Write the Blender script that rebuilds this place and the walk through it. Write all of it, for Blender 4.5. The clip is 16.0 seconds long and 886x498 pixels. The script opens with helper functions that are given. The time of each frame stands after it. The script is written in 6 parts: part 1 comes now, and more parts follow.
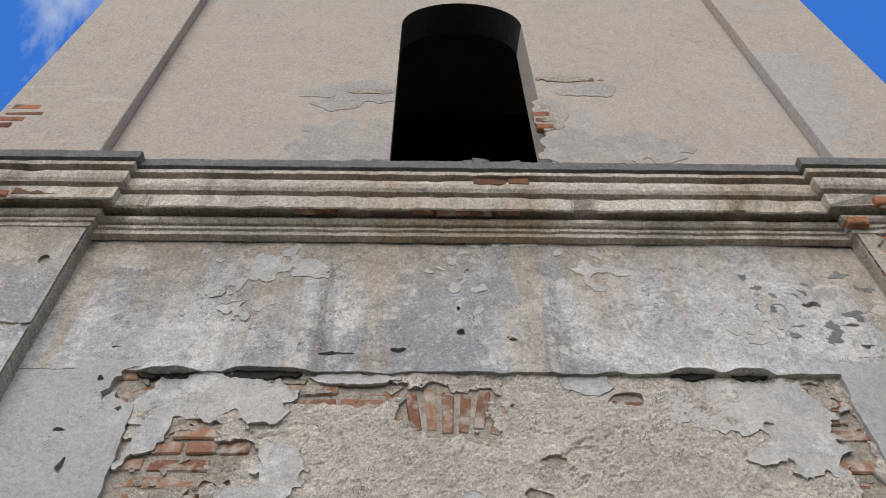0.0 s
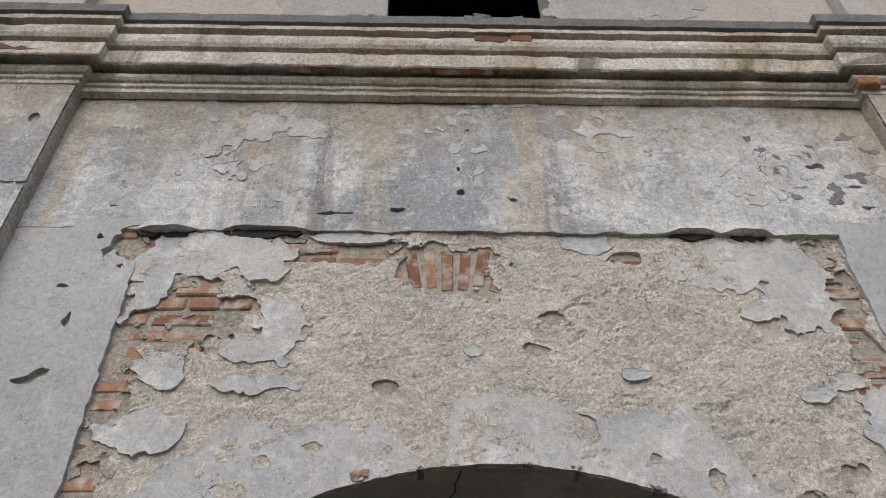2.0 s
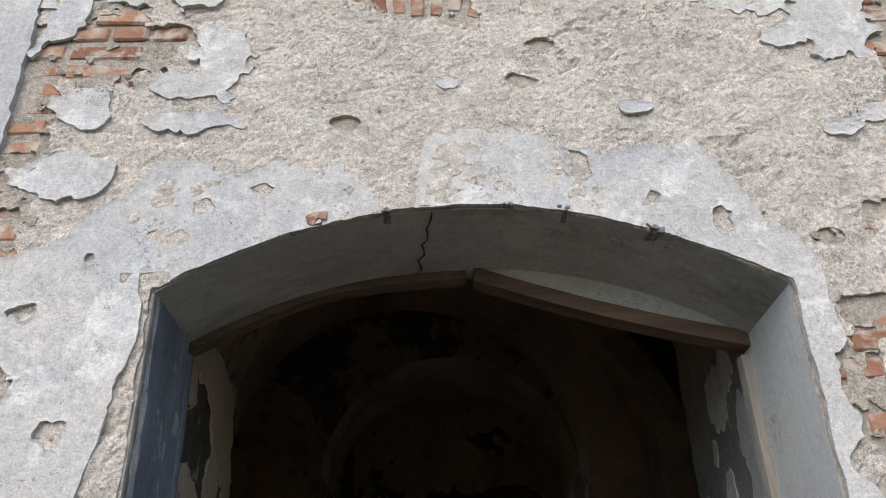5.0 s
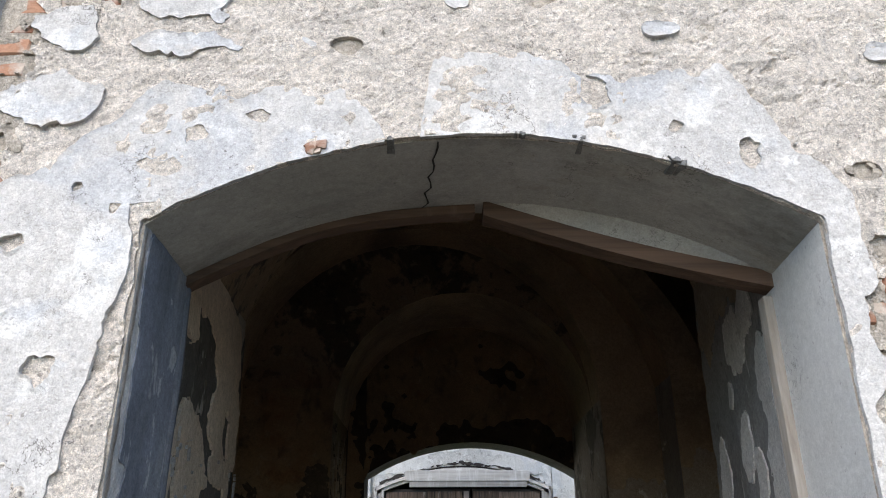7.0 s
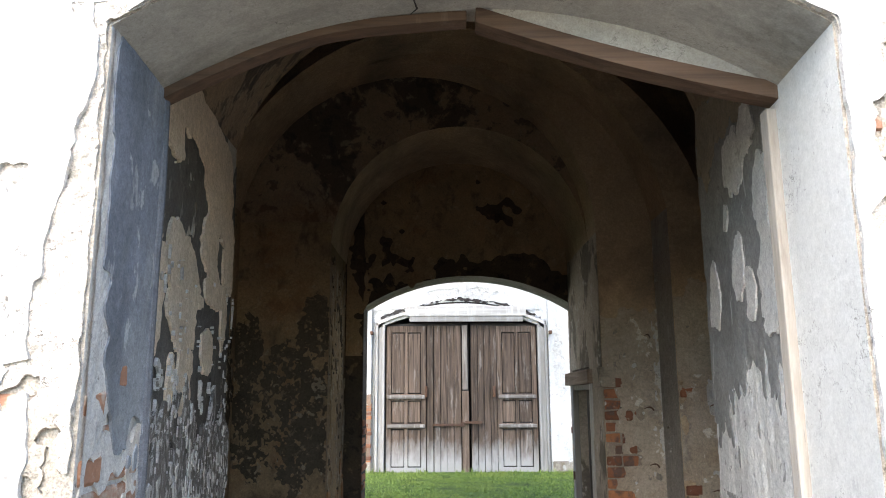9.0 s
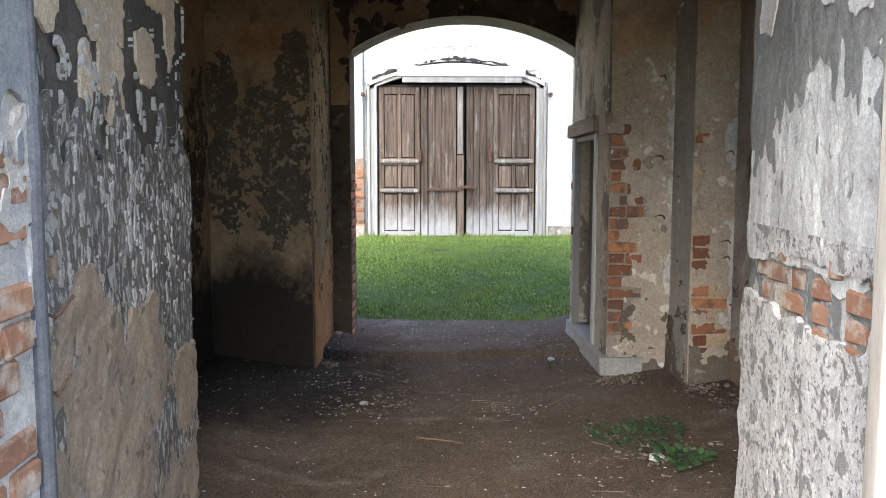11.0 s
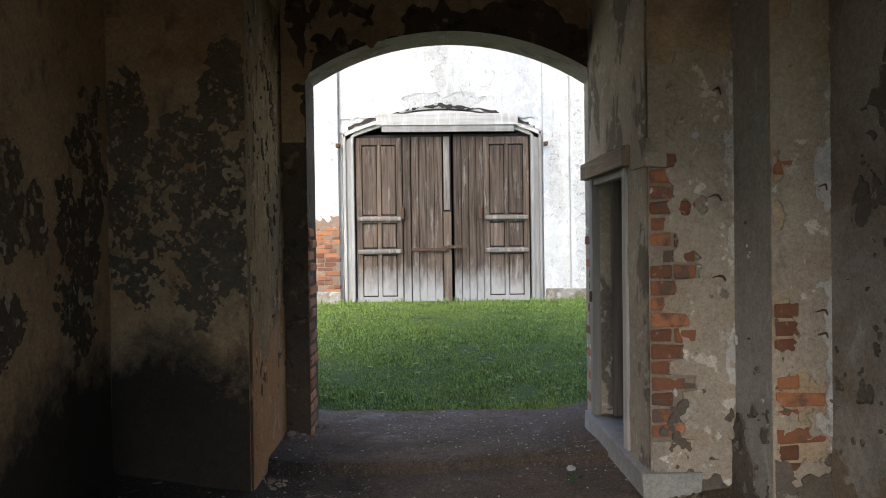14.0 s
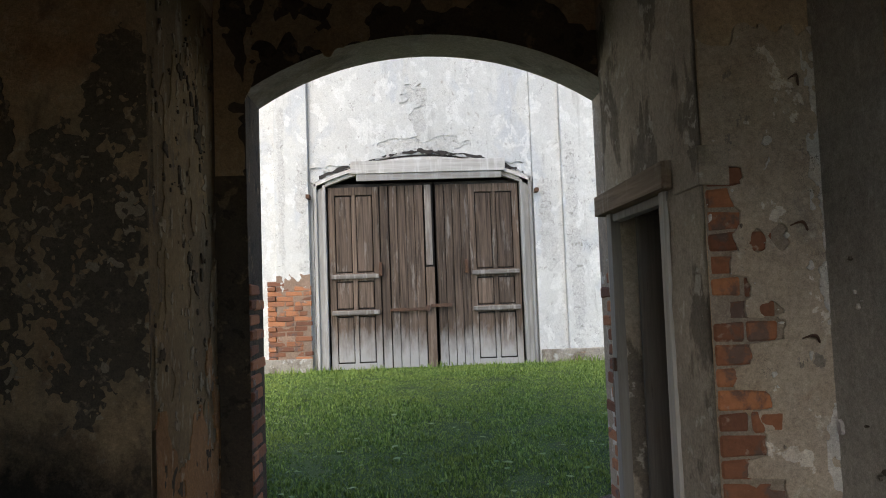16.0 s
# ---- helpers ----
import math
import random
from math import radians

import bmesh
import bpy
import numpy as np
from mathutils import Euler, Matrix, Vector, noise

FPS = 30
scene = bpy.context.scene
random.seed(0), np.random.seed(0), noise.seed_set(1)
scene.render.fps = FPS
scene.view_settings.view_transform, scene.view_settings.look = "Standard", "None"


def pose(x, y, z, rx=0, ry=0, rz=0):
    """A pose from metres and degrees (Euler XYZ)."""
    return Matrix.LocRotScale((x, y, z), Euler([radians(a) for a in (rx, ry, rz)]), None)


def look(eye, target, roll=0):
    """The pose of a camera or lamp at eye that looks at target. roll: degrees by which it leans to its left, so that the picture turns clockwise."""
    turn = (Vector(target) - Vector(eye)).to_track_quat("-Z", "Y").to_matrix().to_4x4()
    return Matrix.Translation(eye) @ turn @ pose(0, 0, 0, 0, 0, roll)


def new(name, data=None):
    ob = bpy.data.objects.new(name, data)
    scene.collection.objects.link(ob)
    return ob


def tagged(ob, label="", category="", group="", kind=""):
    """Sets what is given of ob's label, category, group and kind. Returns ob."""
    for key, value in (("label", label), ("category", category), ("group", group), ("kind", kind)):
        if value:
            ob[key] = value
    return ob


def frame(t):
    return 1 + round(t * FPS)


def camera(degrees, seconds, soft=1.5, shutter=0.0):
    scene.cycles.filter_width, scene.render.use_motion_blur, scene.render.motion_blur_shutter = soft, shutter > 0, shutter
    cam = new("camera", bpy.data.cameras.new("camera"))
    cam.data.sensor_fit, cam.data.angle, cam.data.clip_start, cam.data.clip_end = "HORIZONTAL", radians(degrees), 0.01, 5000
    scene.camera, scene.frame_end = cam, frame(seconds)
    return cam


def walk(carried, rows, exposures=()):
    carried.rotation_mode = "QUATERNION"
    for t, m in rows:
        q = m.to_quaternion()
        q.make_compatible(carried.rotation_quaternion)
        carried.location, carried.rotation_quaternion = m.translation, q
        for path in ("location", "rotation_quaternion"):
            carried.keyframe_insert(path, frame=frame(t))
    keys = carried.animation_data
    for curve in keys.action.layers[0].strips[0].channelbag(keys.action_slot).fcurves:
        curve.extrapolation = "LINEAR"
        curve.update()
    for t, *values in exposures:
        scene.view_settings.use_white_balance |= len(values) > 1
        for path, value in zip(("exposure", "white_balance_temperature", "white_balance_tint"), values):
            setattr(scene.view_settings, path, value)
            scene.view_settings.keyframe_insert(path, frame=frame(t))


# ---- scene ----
cam = camera(60.0, 16.0, soft=1.0)
PATH = [
    (0, (-0.251, 0.271, 1.912), (-0.219, 1.505, 3.485), -0.7),
    (0.5, (-0.244, 0.275, 1.911), (-0.209, 1.588, 3.419), -0.7),
    (1, (-0.265, 0.325, 1.904), (-0.216, 1.696, 3.359), -0.9),
    (1.5, (-0.271, 0.34, 1.903), (-0.225, 1.774, 3.296), -0.8),
    (2, (-0.26, 0.341, 1.898), (-0.219, 1.818, 3.246), -0.6),
    (2.5, (-0.251, 0.342, 1.886), (-0.21, 1.856, 3.192), -0.8),
    (3, (-0.247, 0.388, 1.871), (-0.201, 1.943, 3.128), -0.9),
    (3.5, (-0.239, 0.492, 1.888), (-0.18, 2.139, 3.021), -1.2),
    (4, (-0.146, 0.639, 1.892), (-0.096, 2.362, 2.906), -1.4),
    (4.2, (-0.184, 0.694, 1.895), (-0.102, 2.433, 2.879), -2.3),
    (6.3, (-0.131, 0.911, 2.008), (-0.125, 2.714, 2.874), -0.2),
    (6.5, (-0.143, 0.927, 1.995), (-0.128, 2.74, 2.839), -0.3),
    (7, (-0.128, 0.949, 1.993), (-0.118, 2.793, 2.766), -0.3),
    (7.5, (-0.123, 0.977, 1.975), (-0.115, 2.85, 2.676), -0.3),
    (8, (-0.113, 1.0, 1.957), (-0.106, 2.903, 2.571), -0.5),
    (8.5, (-0.101, 1.02, 1.938), (-0.093, 2.96, 2.427), -0.2),
    (9, (-0.092, 1.051, 1.917), (-0.085, 3.013, 2.306), -0.3),
    (9.5, (-0.088, 1.133, 1.887), (-0.08, 3.118, 2.133), -0.1),
    (10, (-0.095, 1.269, 1.824), (-0.084, 3.268, 1.894), 0.1),
    (12.3, (-0.03, 2.302, 1.601), (0.038, 4.278, 1.301), -1.4),
    (12.5, (-0.047, 2.407, 1.605), (0.055, 4.384, 1.322), -1.2),
    (13, (0.014, 2.746, 1.602), (0.127, 4.731, 1.385), -0.9),
    (13.5, (0.041, 2.994, 1.624), (0.095, 4.99, 1.51), -0.9),
    (14, (-0.009, 3.315, 1.621), (0.039, 5.314, 1.596), -0.8),
    (14.5, (0.028, 3.581, 1.619), (0.067, 5.581, 1.634), -1.1),
    (15, (0.053, 3.89, 1.597), (0.087, 5.89, 1.578), -0.5),
    (15.5, (-0.004, 4.278, 1.579), (0.069, 6.276, 1.614), -2.5),
    (16, (0.053, 4.633, 1.594), (0.145, 6.627, 1.723), -2.1),
]
# exposure in stops and white balance along the walk
EXPOSURE = [(0.0, 0.1, 6700), (2.5, 0.05, 6700), (3.5, 0.03, 6650), (4.2, 0.3, 6600), (6.3, 0.95, 6300), (7.5, 1.25, 6300), (9.0, 2.3, 6550),
            (10.2, 2.58, 6600), (12.5, 2.72, 6750), (14.0, 2.08, 6800), (15.0, 1.9, 6800), (16.0, 1.5, 6800)]
walk(cam, [(t, look(eye, target, roll)) for t, eye, target, roll in PATH], [(t, stops, kelvin, 11) for t, stops, kelvin in EXPOSURE])

# ---- world and light ----
scene.world = bpy.data.worlds.new("sky")
scene.world.use_nodes = True
wn = scene.world.node_tree
sky = wn.nodes.new("ShaderNodeTexSky")
sky.sky_type, sky.sun_disc = "NISHITA", False
sky.sun_elevation, sky.sun_rotation = radians(35), radians(205)
sky.air_density, sky.dust_density, sky.ozone_density = 1.0, 0.2, 2.5
wn.nodes["Background"].inputs["Strength"].default_value = 0.14
wn.links.new(sky.outputs[0], wn.nodes["Background"].inputs["Color"])
sun = new("sun", bpy.data.lights.new("sun", "SUN"))
sun.data.energy, sun.data.angle, sun.data.color = 2.6, radians(64), (1.0, 0.91, 0.80)
sun.matrix_world = look((0, 0, 0), (0.20, 0.72, -0.66))


# ---- materials ----
class Graph:
    """A small builder for one node material."""

    def __init__(self, name):
        self.mat = bpy.data.materials.new(name)
        self.mat.use_nodes = True
        self.tree = self.mat.node_tree
        self.bsdf = self.tree.nodes["Principled BSDF"]
        self.geo = self.tree.nodes.new("ShaderNodeNewGeometry")

    def node(self, kind, **values):
        n = self.tree.nodes.new(kind)
        for key, value in values.items():
            n.inputs[key.replace("_", " ")].default_value = value
        return n

    def link(self, a, b):
        self.tree.links.new(a, b)

    def place(self, stretch=(1, 1, 1)):
        m = self.node("ShaderNodeVectorMath")
        m.operation = "MULTIPLY"
        m.inputs[1].default_value = stretch
        self.link(self.geo.outputs["Position"], m.inputs[0])
        return m.outputs[0]

    def noise(self, scale, detail=6, rough=0.6, stretch=(1, 1, 1), warp=0.0):
        n = self.node("ShaderNodeTexNoise", Scale=scale, Detail=detail, Roughness=rough, Distortion=warp)
        self.link(self.place(stretch), n.inputs["Vector"])
        return n.outputs["Fac"]

    def ramp(self, fac, lo, hi):
        m = self.node("ShaderNodeMapRange")
        m.inputs[1].default_value, m.inputs[2].default_value = lo, hi
        self.link(fac, m.inputs[0])
        return m.outputs[0]

    def math(self, op, a, b):
        m = self.node("ShaderNodeMath")
        m.operation = op
        for n, v in enumerate((a, b)):
            if isinstance(v, (int, float)):
                m.inputs[n].default_value = v
            else:
                self.link(v, m.inputs[n])
        return m.outputs[0]

    def mix(self, fac, a, b, blend="MIX"):
        m = self.node("ShaderNodeMix")
        m.data_type, m.blend_type = "RGBA", blend
        for n, v in ((0, fac), (6, a), (7, b)):
            if isinstance(v, (int, float)):
                m.inputs[n].default_value = v
            elif isinstance(v, tuple):
                m.inputs[n].default_value = (*v, 1)
            else:
                self.link(v, m.inputs[n])
        return m.outputs[2]

    def done(self, colour, rough=0.9, bump=(), metal=0.0):
        self.link(colour, self.bsdf.inputs["Base Color"])
        self.bsdf.inputs["Roughness"].default_value = rough
        self.bsdf.inputs["Metallic"].default_value = metal
        self.bsdf.inputs["Specular IOR Level"].default_value = 0.25
        last = None
        for fac, strength, distance in bump:
            b = self.node("ShaderNodeBump", Strength=strength, Distance=distance)
            self.link(fac, b.inputs["Height"])
            if last:
                self.link(last, b.inputs["Normal"])
            last = b.outputs["Normal"]
        if last:
            self.link(last, self.bsdf.inputs["Normal"])
        return self.mat


def weathered(name, base, alt, layers=(), bump=0.5, grain=45, big=1.3, rough=0.92, spread=0.12, cracks=0.0, wash=None, relief=0.012, grit=0.0, blot=None, speckle=0.0):
    """Mineral surface: two tones at large scale, layers of (colour, scale, lo, hi, stretch, amount), fine grain and relief."""
    g = Graph(name)
    colour = g.mix(g.ramp(g.noise(big, 5, 0.6, warp=0.6), 0.35, 0.65), base, alt)
    for tone, scale, lo, hi, stretch, amount in layers:
        fac = g.math("MULTIPLY", g.ramp(g.noise(scale, 8, 0.62, stretch, 0.3), lo, hi), amount)
        colour = g.mix(fac, colour, tone)
    if wash:
        tone, low, high, amount = wash
        split = g.node("ShaderNodeSeparateXYZ")
        g.link(g.geo.outputs["Position"], split.inputs[0])
        run = g.math("ADD", split.outputs["Z"], g.math("MULTIPLY", g.math("ADD", g.noise(2.6, 7, 0.7, (1, 1, 0.10), 0.2), -0.5), 2.2))
        colour = g.mix(g.math("MULTIPLY", g.ramp(run, low, high), amount), colour, tone)
    if cracks:
        bent = g.node("ShaderNodeVectorMath")
        bent.operation = "ADD"
        wave = g.node("ShaderNodeTexNoise", Scale=3.0, Detail=6.0, Roughness=0.7)
        g.link(g.place(), wave.inputs["Vector"])
        g.link(g.place(), bent.inputs[0])
        g.link(wave.outputs["Color"], bent.inputs[1])
        cell = g.node("ShaderNodeTexVoronoi", Scale=2.3)
        cell.feature = "DISTANCE_TO_EDGE"
        g.link(bent.outputs[0], cell.inputs["Vector"])
        line = g.math("MULTIPLY", g.ramp(cell.outputs["Distance"], 0.012, 0.004), g.ramp(g.noise(2.1, 4), 0.5, 0.6))
        colour = g.mix(g.math("MULTIPLY", line, cracks), colour, (0.09, 0.08, 0.07))
        speck = g.ramp(g.noise(38, 4, 0.6), 0.66, 0.72)
        colour = g.mix(g.math("MULTIPLY", speck, 0.7 * cracks), colour, (0.12, 0.105, 0.09))
    if grit:
        sand = g.noise(70, 3, 0.6)
        colour = g.mix(g.math("MULTIPLY", g.ramp(sand, 0.60, 0.68), 0.65 * grit), colour, (0.15, 0.13, 0.115))
        colour = g.mix(g.math("MULTIPLY", g.ramp(sand, 0.40, 0.33), 0.5 * grit), colour, (0.72, 0.67, 0.62))
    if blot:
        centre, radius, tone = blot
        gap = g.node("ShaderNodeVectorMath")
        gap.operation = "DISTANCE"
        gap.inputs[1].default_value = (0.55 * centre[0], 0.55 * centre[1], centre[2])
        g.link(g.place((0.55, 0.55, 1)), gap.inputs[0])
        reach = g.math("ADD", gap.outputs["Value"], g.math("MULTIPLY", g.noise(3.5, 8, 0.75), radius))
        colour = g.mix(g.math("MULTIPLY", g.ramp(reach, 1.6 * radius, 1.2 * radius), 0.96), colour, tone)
    wrinkle = None
    if speckle:
        wrinkle = g.math("ABSOLUTE", g.math("ADD", g.noise(13, 5, 0.62, (0.75, 1, 1.5), 0.9), -0.5), 0.0)
        hair = g.math("MULTIPLY", g.ramp(wrinkle, 0.014, 0.004), g.ramp(g.noise(3.4, 5), 0.44, 0.56))
        colour = g.mix(g.math("MULTIPLY", hair, 0.75 * speckle), colour, (0.13, 0.112, 0.098))
        colour = g.mix(g.math("MULTIPLY", g.ramp(g.noise(62, 3, 0.6, warp=0.5), 0.635, 0.66), 0.8 * speckle), colour, (0.14, 0.12, 0.105))
        colour = g.mix(g.math("MULTIPLY", g.ramp(g.noise(85, 3, 0.6), 0.62, 0.65), 0.7 * speckle), colour, (0.72, 0.69, 0.65))
        colour = g.mix(g.math("MULTIPLY", g.ramp(g.noise(19, 6, 0.7, warp=0.6), 0.66, 0.68), 0.7 * speckle), colour, (0.2, 0.175, 0.15))
    fine = g.noise(grain, 6, 0.75)
    mottle = g.noise(11, 8, 0.7, warp=0.8)
    sand = g.noise(3.6 * grain, 3, 0.7)
    for fac, amount in ((mottle, 1.0 * spread), (fine, 2.2 * spread), (sand, 1.9 * spread)):
        colour = g.mix(1.0, colour, g.mix(g.ramp(fac, 0.3, 0.7), (1 - amount,) * 3, (1 + amount,) * 3), "MULTIPLY")
    return g.done(colour, rough, ((g.noise(7, 6, 0.6), 0.5 * bump, 0.03), (mottle, 0.6 * bump, 0.012), (fine, bump, relief), (sand, 0.7 * bump, 0.4 * relief)))


FLAT, DOWN = (1, 1, 1), (1, 1, 0.12)
GREY_DIRT = (0.16, 0.15, 0.14)
# near-black blot low in the left corner of the porch, on wall and floor
CORNER_BLOT = ((-1.8, 7.95, 0.2), 0.86, (0.012, 0.010, 0.009))
plaster_white = weathered("lime_plaster", (0.53, 0.52, 0.51), (0.46, 0.457, 0.457),
    [((0.27, 0.28, 0.295), 1.5, 0.53, 0.57, (0.8, 1, 0.6), 0.75), ((0.62, 0.60, 0.575), 2.4, 0.54, 0.57, (0.8, 1, 1.3), 0.8), ((0.36, 0.365, 0.38), 4.5, 0.57, 0.585, FLAT, 0.6),
     ((0.62, 0.60, 0.575), 9, 0.60, 0.63, FLAT, 0.6), ((0.30, 0.30, 0.305), 3.2, 0.52, 0.66, (1, 1, 0.10), 0.6), ((0.30, 0.295, 0.30), 9, 0.60, 0.62, (1, 1, 0.7), 0.7), ((0.44, 0.36, 0.26), 5, 0.54, 0.66, (1, 1, 0.06), 0.6), ((0.15, 0.135, 0.12), 6, 0.58, 0.70, (1, 1, 0.05), 0.7), ((0.15, 0.14, 0.13), 14, 0.68, 0.74, FLAT, 0.6)], bump=0.6, cracks=1.0, spread=0.14, grit=0.25, speckle=0.6, wash=((0.37, 0.295, 0.21), 4.75, 5.35, 0.65))
plaster_strip = weathered("smooth_grey_plaster", (0.42, 0.41, 0.40), (0.35, 0.345, 0.345),
    [((0.52, 0.51, 0.49), 3, 0.58, 0.64, FLAT, 0.5), ((0.2, 0.19, 0.18), 2.2, 0.62, 0.74, DOWN, 0.5)], bump=0.3, cracks=0.6, spread=0.09, speckle=0.3)
plaster_thin = weathered("plaster_remnant", (0.50, 0.475, 0.445), (0.43, 0.415, 0.40),
    [((0.66, 0.645, 0.62), 5, 0.55, 0.59, FLAT, 0.55), ((0.36, 0.37, 0.39), 2.5, 0.55, 0.6, FLAT, 0.5), ((0.45, 0.38, 0.3), 3, 0.6, 0.66, FLAT, 0.5)], bump=0.45, cracks=0.8, spread=0.10, speckle=0.3)
render_rough = weathered("rough_render", (0.70, 0.625, 0.545), (0.65, 0.585, 0.515),
    [((0.48, 0.44, 0.39), 4, 0.55, 0.68, FLAT, 0.6), ((0.30, 0.24, 0.19), 6, 0.64, 0.72, FLAT, 0.35)], bump=1.0, grain=60, spread=0.19, cracks=0.9, relief=0.016, grit=0.3, speckle=0.6)
plaster_upper = weathered("buff_plaster", (0.45, 0.39, 0.335), (0.42, 0.365, 0.32),
    [((0.40, 0.39, 0.385), 0.9, 0.58, 0.62, (1, 1, 0.7), 0.6), ((0.52, 0.48, 0.43), 3, 0.63, 0.70, (0.4, 1, 2), 0.5), ((0.28, 0.24, 0.2), 9, 0.72, 0.76, FLAT, 0.5)], bump=0.3, spread=0.09, cracks=0.5, speckle=0.2)
stone_cornice = weathered("cornice_render", (0.62, 0.555, 0.48), (0.52, 0.475, 0.42),
    [((0.13, 0.12, 0.105), 1.6, 0.52, 0.68, (1.4, 1, 0.15), 0.6), ((0.38, 0.29, 0.19), 1.0, 0.48, 0.62, (1, 1, 0.3), 0.75), ((0.16, 0.16, 0.155), 12, 0.62, 0.72, FLAT, 0.6)], bump=0.7, cracks=0.8, spread=0.2)
cement_top = weathered("cement_capping", (0.24, 0.235, 0.225), (0.19, 0.185, 0.18), [(GREY_DIRT, 8, 0.55, 0.7, FLAT, 0.5)], bump=0.9)
soffit_grey = weathered("grey_soffit", (0.42, 0.40, 0.37), (0.34, 0.325, 0.30),
    [((0.14, 0.13, 0.115), 1.6, 0.53, 0.66, (0.5, 1, 1), 0.75), ((0.46, 0.45, 0.43), 2.2, 0.58, 0.66, FLAT, 0.5), ((0.30, 0.25, 0.19), 3, 0.58, 0.68, (0.4, 1, 1), 0.5)], bump=0.25, cracks=0.6, spread=0.07)
reveal_white = weathered("whitewashed_reveal", (0.58, 0.57, 0.545), (0.50, 0.49, 0.465), [((0.4, 0.36, 0.3), 2, 0.58, 0.7, DOWN, 0.5), ((0.36, 0.35, 0.34), 5, 0.62, 0.66, (1, 1, 0.3), 0.5)], bump=0.25, spread=0.05, cracks=0.6)
reveal_blue = weathered("blue_grey_paint", (0.18, 0.19, 0.22), (0.12, 0.13, 0.15),
    [((0.28, 0.29, 0.30), 1.6, 0.5, 0.6, (1, 1, 0.5), 0.6), ((0.42, 0.42, 0.42), 9, 0.60, 0.62, (1, 1, 0.5), 0.7), ((0.06, 0.065, 0.075), 3, 0.55, 0.7, DOWN, 0.5)], bump=0.25, rough=0.7)
reveal_peel = weathered("peeling_dark_paint", (0.085, 0.08, 0.07), (0.11, 0.10, 0.085),
    [((0.40, 0.36, 0.31), 2.6, 0.535, 0.545, (1, 1, 0.55), 0.95), ((0.36, 0.35, 0.33), 15, 0.585, 0.61, (1, 1, 0.45), 0.8), ((0.30, 0.22, 0.15), 1.2, 0.6, 0.7, FLAT, 0.5)], bump=0.5)
reveal_peel_light = weathered("flaking_light_paint", (0.22, 0.22, 0.215), (0.17, 0.17, 0.165),
    [((0.50, 0.48, 0.45), 2.6, 0.55, 0.56, (1, 1, 0.55), 0.9), ((0.52, 0.51, 0.49), 11, 0.56, 0.6, (1, 1, 0.4), 0.8), ((0.10, 0.095, 0.09), 9, 0.64, 0.68, FLAT, 0.7)], bump=0.5)
inner_dark = weathered("sooty_stained_plaster", (0.30, 0.22, 0.145), (0.21, 0.155, 0.11),
    [((0.06, 0.05, 0.042), 1.3, 0.54, 0.57, (1, 1, 0.8), 0.85), ((0.27, 0.22, 0.16), 9, 0.58, 0.63, FLAT, 0.7), ((0.04, 0.036, 0.032), 7, 0.56, 0.6, FLAT, 0.6), ((0.22, 0.12, 0.06), 0.9, 0.56, 0.72, FLAT, 0.5)], bump=0.6)
inner_light = weathered("worn_cream_plaster", (0.40, 0.335, 0.265), (0.33, 0.275, 0.22),
    [((0.27, 0.205, 0.145), 1.1, 0.50, 0.64, FLAT, 0.55), ((0.20, 0.18, 0.165), 1.9, 0.57, 0.62, (1, 1, 0.5), 0.6), ((0.46, 0.42, 0.36), 6, 0.60, 0.66, FLAT, 0.6), ((0.66, 0.63, 0.58), 5, 0.60, 0.615, FLAT, 0.6), ((0.16, 0.145, 0.135), 7, 0.66, 0.675, (1, 1, 0.6), 0.8), ((0.30, 0.19, 0.12), 2.5, 0.62, 0.72, FLAT, 0.4)], bump=0.5, cracks=0.6)
inner_grey = weathered("grey_cement_plaster", (0.33, 0.30, 0.262), (0.25, 0.23, 0.20),
    [((0.42, 0.39, 0.35), 2.2, 0.56, 0.62, (1, 1, 0.6), 0.5), ((0.19, 0.145, 0.10), 1.3, 0.50, 0.62, FLAT, 0.7), ((0.09, 0.083, 0.075), 4, 0.55, 0.70, (1, 1, 0.6), 0.5), ((0.30, 0.255, 0.23), 3, 0.62, 0.7, DOWN, 0.5)], bump=0.45)
church_white = weathered("church_limewash", (0.61, 0.60, 0.575), (0.54, 0.535, 0.52),
    [((0.46, 0.475, 0.50), 0.9, 0.52, 0.57, (1, 1, 0.7), 0.6), ((0.34, 0.33, 0.31), 7, 0.58, 0.68, (1, 1, 0.1), 0.5), ((0.5, 0.45, 0.36), 1.4, 0.6, 0.72, DOWN, 0.5), ((0.36, 0.33, 0.29), 6, 0.65, 0.69, FLAT, 0.6), ((0.70, 0.69, 0.67), 4, 0.56, 0.575, (1, 1, 0.7), 0.6), ((0.25, 0.23, 0.2), 12, 0.64, 0.67, (1, 1, 0.5), 0.5)], bump=0.4, cracks=0.8, grit=0.1, spread=0.06)
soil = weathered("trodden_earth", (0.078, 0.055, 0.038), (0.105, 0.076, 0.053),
    [((0.24, 0.215, 0.185), 1.9, 0.58, 0.68, (0.7, 1.2, 1), 0.5), ((0.16, 0.125, 0.095), 0.9, 0.50, 0.66, (0.6, 1.2, 1), 0.55), ((0.075, 0.058, 0.046), 2.5, 0.55, 0.68, FLAT, 0.7), ((0.11, 0.072, 0.046), 1.4, 0.55, 0.7, FLAT, 0.6)], bump=0.9, grain=60, spread=0.25, blot=CORNER_BLOT, speckle=0.25)
turf = weathered("turf_soil", (0.06, 0.095, 0.025), (0.045, 0.07, 0.02), [((0.10, 0.09, 0.05), 6, 0.6, 0.7, FLAT, 0.5)], bump=0.9)
